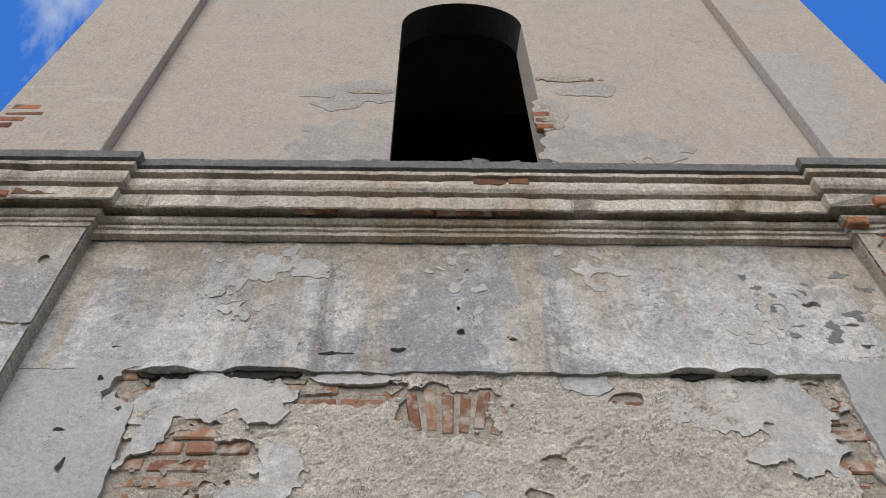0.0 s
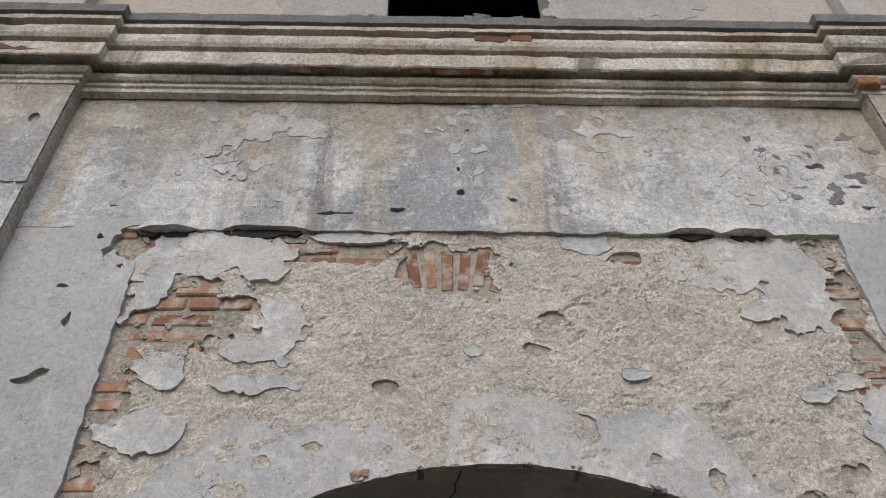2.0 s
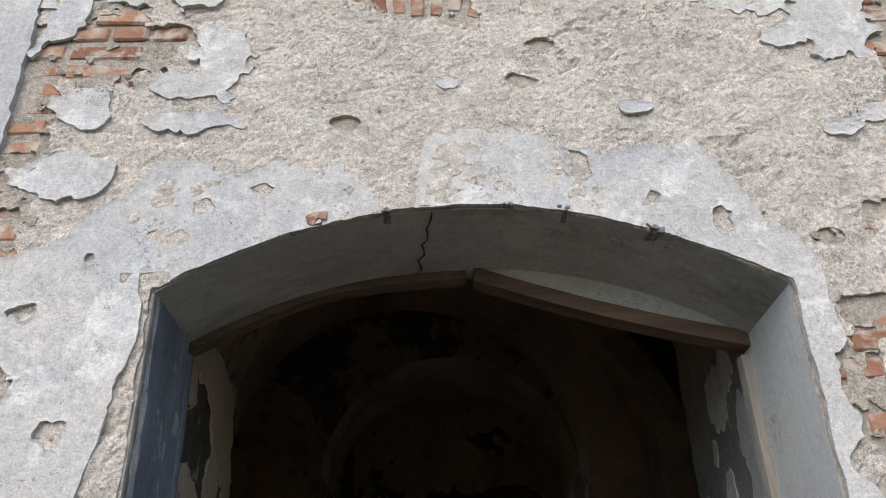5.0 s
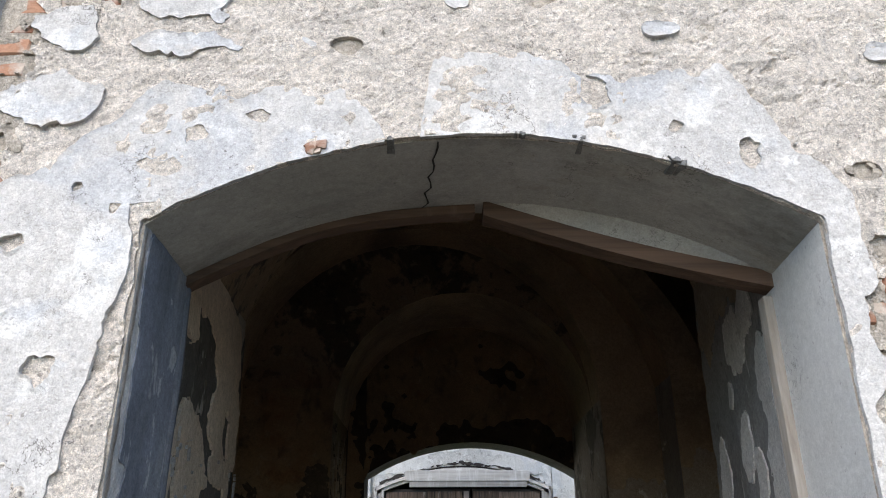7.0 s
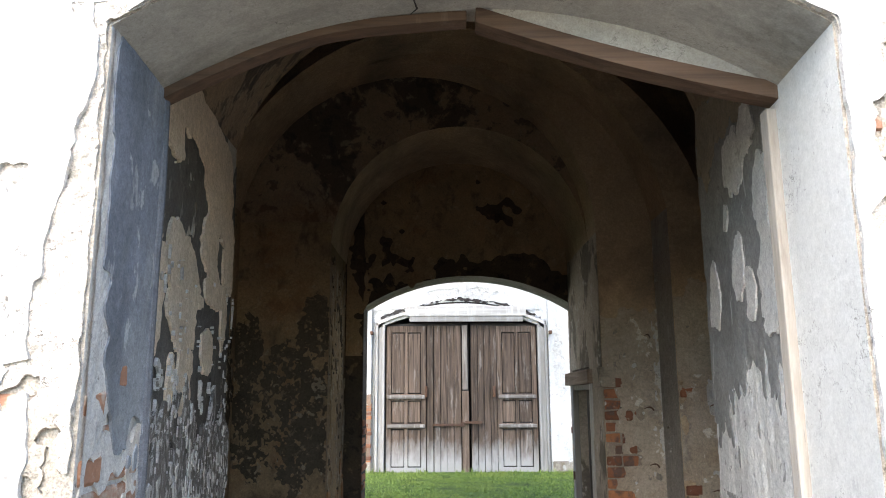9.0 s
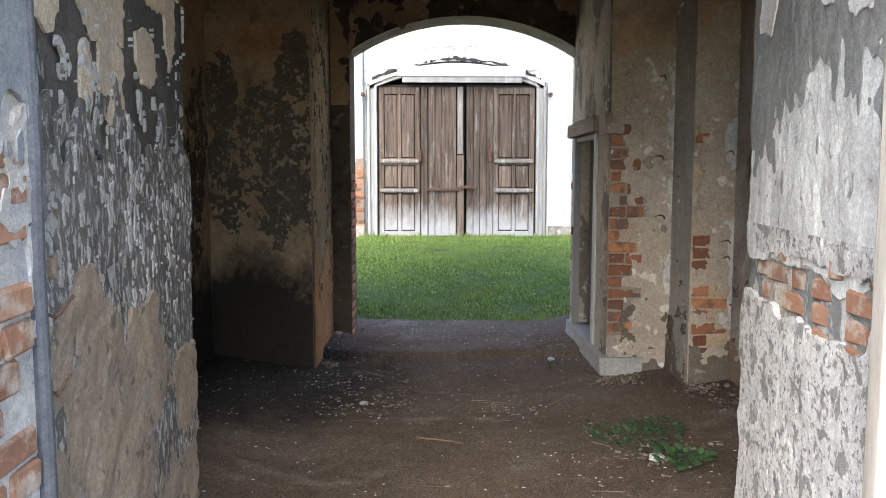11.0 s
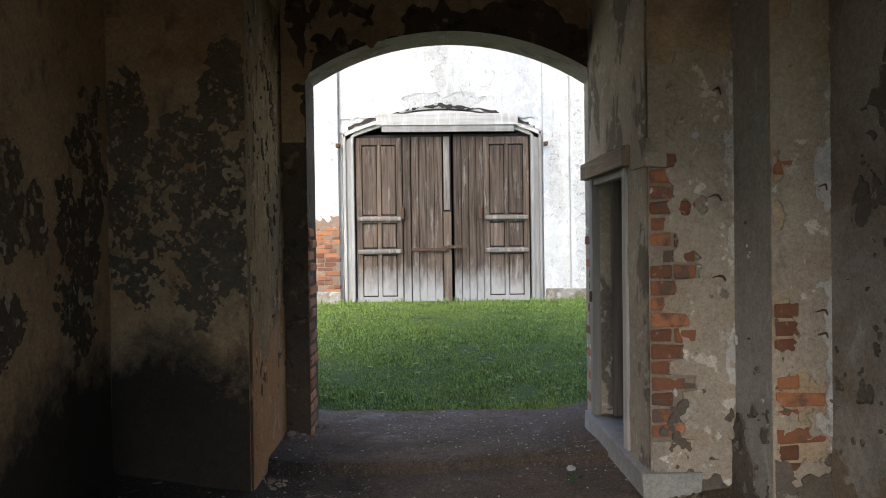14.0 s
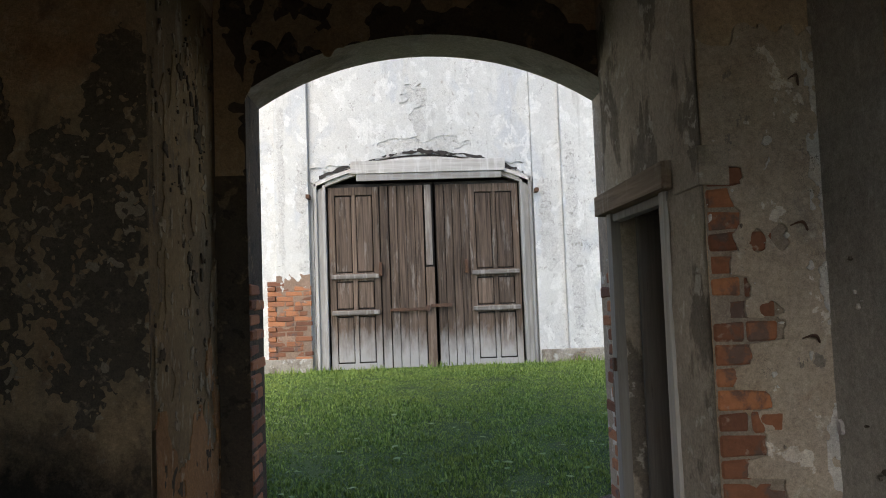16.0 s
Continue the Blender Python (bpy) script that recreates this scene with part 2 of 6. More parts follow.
field = weathered("far_ground", (0.15, 0.135, 0.10), (0.12, 0.11, 0.08), bump=0.6)
mortar = weathered("lime_mortar", (0.42, 0.37, 0.31), (0.34, 0.30, 0.25), bump=0.9, spread=0.2, grit=0.6)
# Near black for unlit places: the darkness is put into the colour.
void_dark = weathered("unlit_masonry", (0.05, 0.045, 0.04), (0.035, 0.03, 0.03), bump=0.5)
rust = weathered("rusted_iron", (0.07, 0.045, 0.035), (0.12, 0.06, 0.035), bump=0.6, rough=0.8)


def varied(name, dark, light, layers=(), bump=0.8, grain=40):
    """Pieces that differ one from the next: bricks, boards, blades."""
    g = Graph(name)
    info = g.node("ShaderNodeObjectInfo")
    pick = g.math("FRACT", g.math("ADD", info.outputs["Random"], g.geo.outputs["Random Per Island"]), 0.0)
    colour = g.mix(pick, dark, light)
    for tone, scale, lo, hi, stretch, amount in layers:
        colour = g.mix(g.math("MULTIPLY", g.ramp(g.noise(scale, 7, 0.62, stretch, 0.3), lo, hi), amount), colour, tone)
    fine = g.noise(grain, 5, 0.7)
    colour = g.mix(1.0, colour, g.mix(g.ramp(fine, 0.2, 0.8), (0.78,) * 3, (1.22,) * 3), "MULTIPLY")
    return g.done(colour, 0.9, ((g.noise(16, 5, 0.6), 0.6 * bump, 0.015), (fine, bump, 0.008)))


brick_red = varied("fired_brick", (0.13, 0.058, 0.038), (0.40, 0.165, 0.08), [((0.10, 0.082, 0.075), 7, 0.54, 0.62, FLAT, 0.75), ((0.42, 0.36, 0.3), 12, 0.62, 0.7, FLAT, 0.6)])
brick_dark = varied("near_black_brick", (0.035, 0.02, 0.014), (0.08, 0.038, 0.024), [((0.02, 0.018, 0.016), 9, 0.5, 0.62, FLAT, 0.7)])
brick_pale = varied("pale_dusty_brick", (0.20, 0.095, 0.06), (0.35, 0.19, 0.12), [((0.44, 0.38, 0.32), 10, 0.47, 0.60, FLAT, 0.85), ((0.14, 0.12, 0.10), 12, 0.6, 0.68, FLAT, 0.6)])


def timber(name, dark, light, bleach, lo=0.5, axis=2, rough=0.85, foot=None):
    """Weathered boards with grain along one axis, bleached in places."""
    g = Graph(name)
    stretch = [26, 26, 26]
    stretch[axis] = 1.1
    info = g.node("ShaderNodeObjectInfo")
    grain = g.noise(1.0, 8, 0.65, tuple(stretch), 0.5)
    colour = g.mix(g.ramp(grain, 0.32, 0.68), dark, light)
    colour = g.mix(g.math("MULTIPLY", g.ramp(g.noise(2.0, 8, 0.7, (4, 4, 0.6)), lo, lo + 0.16), 0.75), colour, bleach)
    colour = g.mix(1.0, colour, g.mix(info.outputs["Random"], (0.68,) * 3, (1.3,) * 3), "MULTIPLY")
    if foot:
        split = g.node("ShaderNodeSeparateXYZ")
        g.link(g.geo.outputs["Position"], split.inputs[0])
        worn = g.math("ADD", split.outputs["Z"], g.math("MULTIPLY", g.noise(3.0, 6, 0.7, (3, 3, 0.8)), -0.9))
        colour = g.mix(g.math("MULTIPLY", g.ramp(worn, foot, foot - 0.5), 0.8), colour, (0.40, 0.39, 0.38))
    dark_line = g.ramp(g.noise(1.0, 6, 0.7, tuple(1.7 * s for s in stretch), 0.4), 0.66, 0.72)
    colour = g.mix(g.math("MULTIPLY", dark_line, 0.6), colour, tuple(0.35 * c for c in dark))
    return g.done(colour, rough, ((grain, 0.9, 0.006), (g.noise(40), 0.3, 0.004)))


wood_door = timber("weathered_door_wood", (0.035, 0.026, 0.02), (0.175, 0.125, 0.095), (0.38, 0.35, 0.32), 0.56, foot=0.72)
wood_bleached = timber("sun_bleached_wood", (0.26, 0.245, 0.23), (0.42, 0.405, 0.385), (0.50, 0.49, 0.475), 0.5)
wood_lintel = timber("bleached_lintel_board", (0.30, 0.28, 0.26), (0.46, 0.44, 0.42), (0.54, 0.53, 0.52), 0.5, axis=0)
wood_brown = timber("old_brown_beam", (0.06, 0.039, 0.028), (0.135, 0.085, 0.058), (0.21, 0.155, 0.115), 0.6, axis=0)
wood_post = timber("cream_door_post", (0.20, 0.17, 0.14), (0.33, 0.295, 0.255), (0.40, 0.37, 0.335), 0.5)


# ---- building helpers ----
def part(name, bm, material, parent=None, label="", smooth=False):
    me = bpy.data.meshes.new(name)
    bm.to_mesh(me)
    bm.free()
    me.materials.append(material)
    if smooth:
        me.polygons.foreach_set("use_smooth", [True] * len(me.polygons))
    ob = new(name, me)
    if parent:
        ob.parent = parent
    if label:
        tagged(ob, label)
    return ob


def structure(ob, label, category):
    return tagged(ob, label, category, kind="structure")


def add_box(bm, x0, x1, y0, y1, z0, z1, bevel=0.0, wobble=0.0):
    vs = [bm.verts.new((x, y, z)) for x in (x0, x1) for y in (y0, y1) for z in (z0, z1)]
    fs = [bm.faces.new([vs[i] for i in q]) for q in ((0, 1, 3, 2), (4, 6, 7, 5), (0, 4, 5, 1), (2, 3, 7, 6), (0, 2, 6, 4), (1, 5, 7, 3))]
    if wobble:
        for v in vs:
            v.co += Vector([random.uniform(-wobble, wobble) for _ in range(3)])
    if bevel:
        edges = list({e for f in fs for e in f.edges})
        bmesh.ops.bevel(bm, geom=edges, offset=bevel, segments=2, affect="EDGES", profile=0.6)
    return vs


def box(name, x0, x1, y0, y1, z0, z1, material, parent=None, label="", bevel=0.0, wobble=0.0):
    bm = bmesh.new()
    add_box(bm, x0, x1, y0, y1, z0, z1, bevel, wobble)
    return part(name, bm, material, parent, label)


def hash2(i, j, seed):
    h = (i.astype(np.int64) * 374761393 + j.astype(np.int64) * 668265263 + seed * 1442695041) & 0x7FFFFFFF
    h = ((h ^ (h >> 13)) * 1274126177) & 0x7FFFFFFF
    return ((h ^ (h >> 16)) & 0xFFFF) / 65535.0


def value_noise(x, y, seed):
    i, j = np.floor(x), np.floor(y)
    u, v = x - i, y - j
    u, v = u * u * (3 - 2 * u), v * v * (3 - 2 * v)
    a, b = hash2(i, j, seed), hash2(i + 1, j, seed)
    c, d = hash2(i, j + 1, seed), hash2(i + 1, j + 1, seed)
    return (a * (1 - u) + b * u) * (1 - v) + (c * (1 - u) + d * u) * v


def fbm(x, y, seed, octaves=5, gain=0.55):
    """Layered noise about 0, roughly -1 to 1."""
    x, y = np.asarray(x, float), np.asarray(y, float)
    total, size, norm = 0.0, 1.0, 0.0
    for k in range(octaves):
        total = total + size * (value_noise(x * 2 ** k, y * 2 ** k, seed + 17 * k) - 0.5) * 2
        norm += size
        size *= gain
    return total / norm * 1.6


def coat(name, u0, u1, v0, v1, step, cover, place, depth, relief, material, parent=None, label="", back=0.0):
    """A layer of plaster on a wall: it lies where cover(u, v) > 0, with a ragged broken rim of real thickness.
    place(u, v, w) gives the point w metres proud of the wall; relief(u, v) adds unevenness."""
    nu, nv = max(2, round((u1 - u0) / step) + 1), max(2, round((v1 - v0) / step) + 1)
    us, vs = np.linspace(u0, u1, nu), np.linspace(v0, v1, nv)
    U, V = np.meshgrid(us, vs, indexing="ij")
    F = cover(U, V)
    verts, faces, index = [], [], {}

    def corner(i, j):
        key = (i, j)
        if key not in index:
            index[key] = len(verts)
            verts.append((us[i], vs[j]))
        return index[key]

    def cut(i, j, k, l):
        key = (i, j, k, l) if (i, j) < (k, l) else (k, l, i, j)
        if key not in index:
            i, j, k, l = key
            a, b = F[i, j], F[k, l]
            t = min(0.98, max(0.02, a / (a - b)))
            index[key] = len(verts)
            verts.append((us[i] + t * (us[k] - us[i]), vs[j] + t * (vs[l] - vs[j])))
        return index[key]

    inside = F > 0
    rim = []
    for i in range(nu - 1):
        for j in range(nv - 1):
            ring = ((i, j), (i + 1, j), (i + 1, j + 1), (i, j + 1))
            flags = [inside[p] for p in ring]
            if not any(flags):
                continue
            if all(flags):
                faces.append([corner(*p) for p in ring])
                continue
            loop, cuts = [], []
            for n in range(4):
                p, q = ring[n], ring[(n + 1) % 4]
                if flags[n]:
                    loop.append(corner(*p))
                if flags[n] != flags[(n + 1) % 4]:
                    c = cut(*p, *q)
                    loop.append(c)
                    cuts.append((c, flags[n]))
            if len(loop) >= 3:
                faces.append(loop)
            if len(cuts) == 2:
                (a, leaving), (b, _) = cuts
                rim.append((a, b) if leaving else (b, a))
    if not faces:
        return None
    uv = np.array(verts)
    lift = depth + relief(uv[:, 0], uv[:, 1])
    points = [place(u, v, w) for (u, v), w in zip(uv, lift)]
    low = {}
    for a, b in rim:
        for n in (a, b):
            if n not in low:
                low[n] = len(points)
                points.append(place(uv[n, 0], uv[n, 1], back))
        faces.append([b, a, low[a], low[b]])
    me = bpy.data.meshes.new(name)
    me.from_pydata([tuple(map(float, p)) for p in points], [], faces)
    me.materials.append(material)
    ob = new(name, me)
    if parent:
        ob.parent = parent
    if label:
        tagged(ob, label)
    return ob


def flat_relief(amount, scale, seed):
    return lambda u, v: amount * fbm(u * scale, v * scale, seed)


def segment(xl, xr, spring, crown, n=20):
    """Points of a segmental or taller arch from its left springing to its right."""
    half, rise, mid = (xr - xl) / 2, crown - spring, (xl + xr) / 2
    if rise >= half * 0.98:
        return [(mid - half * math.cos(math.pi * k / n), spring + rise * math.sin(math.pi * k / n)) for k in range(n + 1)]
    radius = (half * half + rise * rise) / (2 * rise)
    spread = math.asin(half / radius)
    return [(mid + radius * math.sin(-spread + 2 * spread * k / n), crown - radius + radius * math.cos(-spread + 2 * spread * k / n)) for k in range(n + 1)]


def profile(xl, xr, z0, spring, crown):
    steps = 8
    left = [(xl, z0 + (spring - z0) * k / steps) for k in range(steps)]
    right = [(xr, spring - (spring - z0) * k / steps) for k in range(1, steps + 1)]
    return left + segment(xl, xr, spring, crown) + right


def arched_wall(name, x0, x1, z0, z1, y0, y1, front, rear, material, reveal=None, skip=(), label="", category="wall"):
    """A wall y0 to y1 thick with an arched opening, which may differ from front to rear: each is (xl, xr, spring, crown)."""
    bm = bmesh.new()
    rings = []
    for y, (xl, xr, spring, crown) in ((y0, front), (y1, rear)):
        pts = profile(xl, xr, z0, spring, crown)
        inner, outer = [], []
        for n, (x, z) in enumerate(pts):
            if n < 8:
                inner.append((x, z)), outer.append((x0, z))
            elif n > 8 + 20:
                inner.append((x, z)), outer.append((x1, z))
            else:
                if n == 8:
                    inner.append((x, z)), outer.append((x0, z))
                inner.append((x, z)), outer.append((x0 if n == 8 else x1 if n == 28 else x, z1))
                if n == 28:
                    inner.append((x, z)), outer.append((x1, z))
        rings.append(([bm.verts.new((x, y, z)) for x, z in inner], [bm.verts.new((x, y, z)) for x, z in outer]))
    (fi, fo), (ri, ro) = rings
    for n in range(len(fi) - 1):
        bm.faces.new((fi[n], fi[n + 1], fo[n + 1], fo[n]))
        bm.faces.new((ri[n + 1], ri[n], ro[n], ro[n + 1]))
        bm.faces.new((fo[n], fo[n + 1], ro[n + 1], ro[n]))
        side = "left" if n < 8 else "right" if n >= len(fi) - 9 else "top"
        if side not in skip:
            f = bm.faces.new((fi[n + 1], fi[n], ri[n], ri[n + 1]))
            f.material_index = {"left": 1, "top": 2, "right": 3}[side]
    bmesh.ops.remove_doubles(bm, verts=bm.verts, dist=1e-5)
    bmesh.ops.dissolve_degenerate(bm, edges=bm.edges, dist=1e-5)
    ob = part(name, bm, material)
    for m in (reveal or (material,) * 3):
        ob.data.materials.append(m)
    return structure(ob, label, category)


# ---- far sky with thin cloud ----
haze = Graph("blue_sky_backdrop")
cloud = haze.ramp(haze.noise(0.006, 6, 0.6, warp=0.5), 0.55, 0.75)
glow = haze.node("ShaderNodeEmission", Strength=1.0)
haze.link(haze.mix(cloud, (0.035, 0.165, 0.60), (0.50, 0.58, 0.68)), glow.inputs["Color"])
haze.link(glow.outputs[0], haze.tree.nodes["Material Output"].inputs["Surface"])
bm = bmesh.new()
cols = [[bm.verts.new((900 * math.cos(e) * math.sin(a), 900 * math.cos(e) * math.cos(a), 900 * math.sin(e))) for e in [radians(38 + 4 * k) for k in range(12)]] for a in [radians(-70 + 7 * k) for k in range(21)]]
for a, b in zip(cols, cols[1:]):
    for n in range(11):
        bm.faces.new((a[n], b[n], b[n + 1], a[n + 1]))
structure(part("backdrop", bm, haze.mat, smooth=True), "blue sky with thin white cloud behind the tower", "sky")

# ---- ground ----
def ground_level(x, y):
    rise = min(1.0, max(0.0, (y - 9.9) / 7.0))
    if abs(x) < 3.3 and 3.0 < y < 9.7:
        return -0.2
    return -0.02 + 0.52 * rise * (2 - rise) * 0.5 + 0.26 * rise


bm = bmesh.new()
gx = [-400, -120, -40, -14] + [-8 + 0.8 * k for k in range(21)] + [14, 40, 120, 400]
gy = [-400, -120, -40, -12] + [-6 + 0.8 * k for k in range(31)] + [26, 50, 120, 400]
rows = [[bm.verts.new((x, y, ground_level(x, y))) for y in gy] for x in gx]
for a, b in zip(rows, rows[1:]):
    for n in range(len(gy) - 1):
        bm.faces.new((a[n], b[n], b[n + 1], a[n + 1]))
structure(part("ground", bm, field, smooth=True), "grassy ground that runs on past the tower and church", "ground")

passage_brown = weathered("brown_streaked_plaster", (0.19, 0.13, 0.07), (0.14, 0.10, 0.058), [((0.30, 0.27, 0.22), 5, 0.58, 0.63, DOWN, 0.6), ((0.09, 0.08, 0.07), 6, 0.6, 0.66, (1, 1, 0.4), 0.7), ((0.36, 0.2, 0.09), 1.1, 0.56, 0.68, FLAT, 0.6)], bump=0.6)

side_plaster = weathered("stained_cream_plaster", (0.40, 0.34, 0.27), (0.30, 0.255, 0.205), [((0.10, 0.085, 0.07), 2.4, 0.53, 0.57, (1, 1, 0.5), 0.75), ((0.5, 0.46, 0.40), 8, 0.6, 0.64, FLAT, 0.6)], bump=0.5)

vault_brown = weathered("brown_vault_plaster", (0.44, 0.325, 0.215), (0.33, 0.25, 0.17), [((0.12, 0.10, 0.08), 1.2, 0.47, 0.64, FLAT, 0.6), ((0.36, 0.28, 0.19), 5, 0.6, 0.66, FLAT, 0.5)], bump=0.5)

# ---- tower: lower storey ----
FACE = 3.0
pale_grey = weathered("pale_grey_plaster", (0.37, 0.345, 0.31), (0.30, 0.28, 0.25), [((0.16, 0.15, 0.135), 2.2, 0.52, 0.68, (1, 1, 0.35), 0.6), ((0.46, 0.44, 0.41), 7, 0.6, 0.64, (1, 1, 0.5), 0.6)], bump=0.45, cracks=0.4)
# Darkened inner_dark: left reveals' shade in the colour, soot round the far arch.
shaded_sooty = weathered("shaded_smoky_brown_plaster", (0.075, 0.055, 0.038), (0.05, 0.038, 0.028), [((0.18, 0.13, 0.08), 6, 0.6, 0.64, FLAT, 0.6), ((0.02, 0.017, 0.014), 8, 0.56, 0.6, FLAT, 0.7)], bump=0.6)
wall_front = arched_wall("wall_front", -3.28, 3.28, -0.1, 5.93, FACE, 3.5, (-0.99, 0.99, 2.935, 3.222), (-1.02, 1.02, 2.925, 3.205), mortar,
    (plaster_thin, soffit_grey, reveal_white), label="tower front wall of brick under old peeling plaster")
arched_wall("wall_gate_inner", -3.28, 3.28, -0.1, 5.6, 3.503, 5.45, (-1.09, 1.09, 3.15, 3.98), (-1.31, 1.29, 3.4, 4.35), inner_dark,
    (reveal_peel, inner_dark, reveal_peel_light), label="thick splayed gateway reveal with flaking paint")
# the right side of the gateway is the shorter one
for v in bpy.data.objects["wall_gate_inner"].data.vertices:
    if v.co.y > 5:
        v.co.y -= 0.5 * min(1.0, max(0.0, (v.co.x + 0.6) / 1.8))
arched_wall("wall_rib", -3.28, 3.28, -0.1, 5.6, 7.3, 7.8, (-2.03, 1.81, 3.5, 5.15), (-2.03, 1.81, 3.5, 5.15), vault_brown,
    (shaded_sooty, vault_brown, pale_grey), label="stepped pier and arch of the porch, worn plaster")
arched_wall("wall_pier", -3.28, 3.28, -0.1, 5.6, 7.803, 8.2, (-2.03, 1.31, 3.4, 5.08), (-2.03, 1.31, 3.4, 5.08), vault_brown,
    (shaded_sooty, vault_brown, inner_light), skip=("right",), label="plastered pier and arch beside the passage")
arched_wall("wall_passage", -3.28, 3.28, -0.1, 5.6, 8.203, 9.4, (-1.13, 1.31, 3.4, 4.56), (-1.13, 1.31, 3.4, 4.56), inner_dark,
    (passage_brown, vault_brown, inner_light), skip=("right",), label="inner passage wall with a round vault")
arched_wall("wall_back", -3.28, 3.28, -0.1, 5.6, 9.403, 9.85, (-0.93, 1.37, 2.93, 3.27), (-0.93, 1.37, 2.93, 3.27), shaded_sooty,
    (shaded_sooty, inner_grey, inner_light), label="back wall of the tower with an arched opening to the lawn")
structure(box("wall_porch_left", -2.6, -2.0, 5.453, 8.2, -0.1, 5.6, inner_dark), "stained side wall of the porch", "wall")
structure(box("wall_porch_right", 2.12, 2.6, 4.9, 7.297, -0.1, 5.6, inner_grey), "grey cement side wall of the porch", "wall")
bm = bmesh.new()
vault = segment(-2.05, 2.14, 3.5, 5.2, 28)
for y0, y1 in ((4.9, 7.3),):
    cols = [(bm.verts.new((x, y0, z)), bm.verts.new((x, y1, z))) for x, z in vault]
    for a, b in zip(cols, cols[1:]):
        bm.faces.new((a[0], b[0], b[1], a[1]))
bmesh.ops.solidify(bm, geom=bm.faces, thickness=-0.12)
structure(part("ceiling", bm, vault_brown, smooth=True), "dark sooty plaster vault over the porch", "ceiling")

# the right wall of the passage with the small doorway through it
for z0, z1, y0, y1 in ((-0.1, 3.41, 7.806, 8.30), (-0.1, 3.41, 9.30, 9.4), (2.24, 3.41, 8.30, 9.30), (-0.1, 0.22, 8.30, 9.30)):
    structure(box("wall_passage_side", 1.312, 1.66, y0, y1, z0, z1, side_plaster), "worn cream plaster beside the small doorway", "wall")
# Unseen walls close the doorway; its darkness is painted on with void_dark.
structure(box("wall_stair_back", 2.5, 2.6, 7.9, 9.4, -0.1, 3.1, void_dark), "near-black wall, darkness of the small doorway in its colour", "wall")
structure(box("wall_stair_side", 1.66, 2.5, 9.2, 9.4, -0.1, 3.1, void_dark), "near-black wall, darkness of the small doorway in its colour", "wall")

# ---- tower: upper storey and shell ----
# Left and top reveals and the chamber behind have their shade painted in with void_dark.
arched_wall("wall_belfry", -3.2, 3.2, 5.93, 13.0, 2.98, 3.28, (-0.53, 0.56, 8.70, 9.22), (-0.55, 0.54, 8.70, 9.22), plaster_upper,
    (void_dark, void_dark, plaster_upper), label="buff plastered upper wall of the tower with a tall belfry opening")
for side in (-1, 1):
    x0, x1 = sorted((side * 3.28, side * 2.41))
    structure(box("pilaster_upper", x0, x1, 2.885, 2.98, 5.9, 13.0, plaster_upper, bevel=0.012), "flat buff plaster pilaster", "pilaster")
    x0, x1 = sorted((side * 3.28, side * 2.18))
    structure(box("pilaster_lower", x0, x1, 2.885, 3.0, -0.1, 5.5, mortar, bevel=0.012), "flat grey plaster pilaster with stains", "pilaster")
    x0, x1 = sorted((side * 3.28, side * 3.0))
    structure(box("wall_side", x0, x1, 3.5, 9.85, 5.0, 13.0, plaster_upper), "plastered tower side wall", "wall")
structure(box("wall_belfry_back", -3.0, 3.0, 6.2, 6.5, 5.6, 13.0, void_dark), "near-black wall, the belfry's darkness put into its colour", "wall")
structure(box("floor_belfry", -3.0, 3.0, 3.28, 6.2, 5.6, 5.9, void_dark), "belfry floor, near black for the unlit inside", "floor")
structure(box("roof", -3.3, 3.3, 2.88, 9.9, 13.0, 13.3, plaster_upper), "flat cap over the tower", "roof")

# ---- church across the lawn ----
DOOR = 17.1
arched_wall("wall_church", -14, 14, 0.2, 11, DOOR, DOOR + 0.9, (-1.46, 2.13, 3.52, 3.97), (-1.46, 2.13, 3.52, 3.97), church_white,
    label="limewashed church wall round a wide arched doorway")
# Added sheet behind the doors, with the church's inner dark in its colour.
structure(box("wall_church_inside", -2.5, 3.2, DOOR + 0.95, DOOR + 1.1, 0.2, 5, void_dark), "near-black sheet that paints the dark inside of the church", "wall")


def floor_level(x, y):
    edge = max(0.0, abs(x - 0.05) - 0.95) * 0.16 if y > 5.4 else 0.0
    sill = 0.075 * min(1.0, max(0.0, (y - 8.62 - 0.05 * math.sin(3 * x)) / 0.05)) if abs(x) < 1.6 else 0.0
    return 0.004 + sill + min(0.2, edge) + 0.03 * float(fbm(x * 0.9, y * 0.9, 5)) * (0.4 if y < 5 else 1)


bm = bmesh.new()
cols = [[bm.verts.new((x, y, floor_level(x, y) + 0.006 * float(fbm(x * 5, y * 5, 8)))) for y in sorted([*np.arange(2.6, 10.3, 0.1), *np.arange(8.53, 8.78, 0.02)])] for x in np.arange(-2.6, 2.61, 0.1)]
for a, b in zip(cols, cols[1:]):
    for n in range(len(a) - 1):
        bm.faces.new((a[n], b[n], b[n + 1], a[n + 1]))
structure(part("floor", bm, soil, smooth=True), "uneven trodden earth floor with dust and dry litter", "floor")


# ---- bricks ----
def brick_mesh(name, l, h, d, seed, material):
    random.seed(seed)
    bm = bmesh.new()
    add_box(bm, -l / 2, l / 2, 0, d, -h / 2, h / 2, 0, 0.006)
    bmesh.ops.bevel(bm, geom=list(bm.edges), offset=0.008, segments=1, affect="EDGES")
    me = bpy.data.meshes.new(name)
    bm.to_mesh(me)
    bm.free()
    me.materials.append(material)
    return me


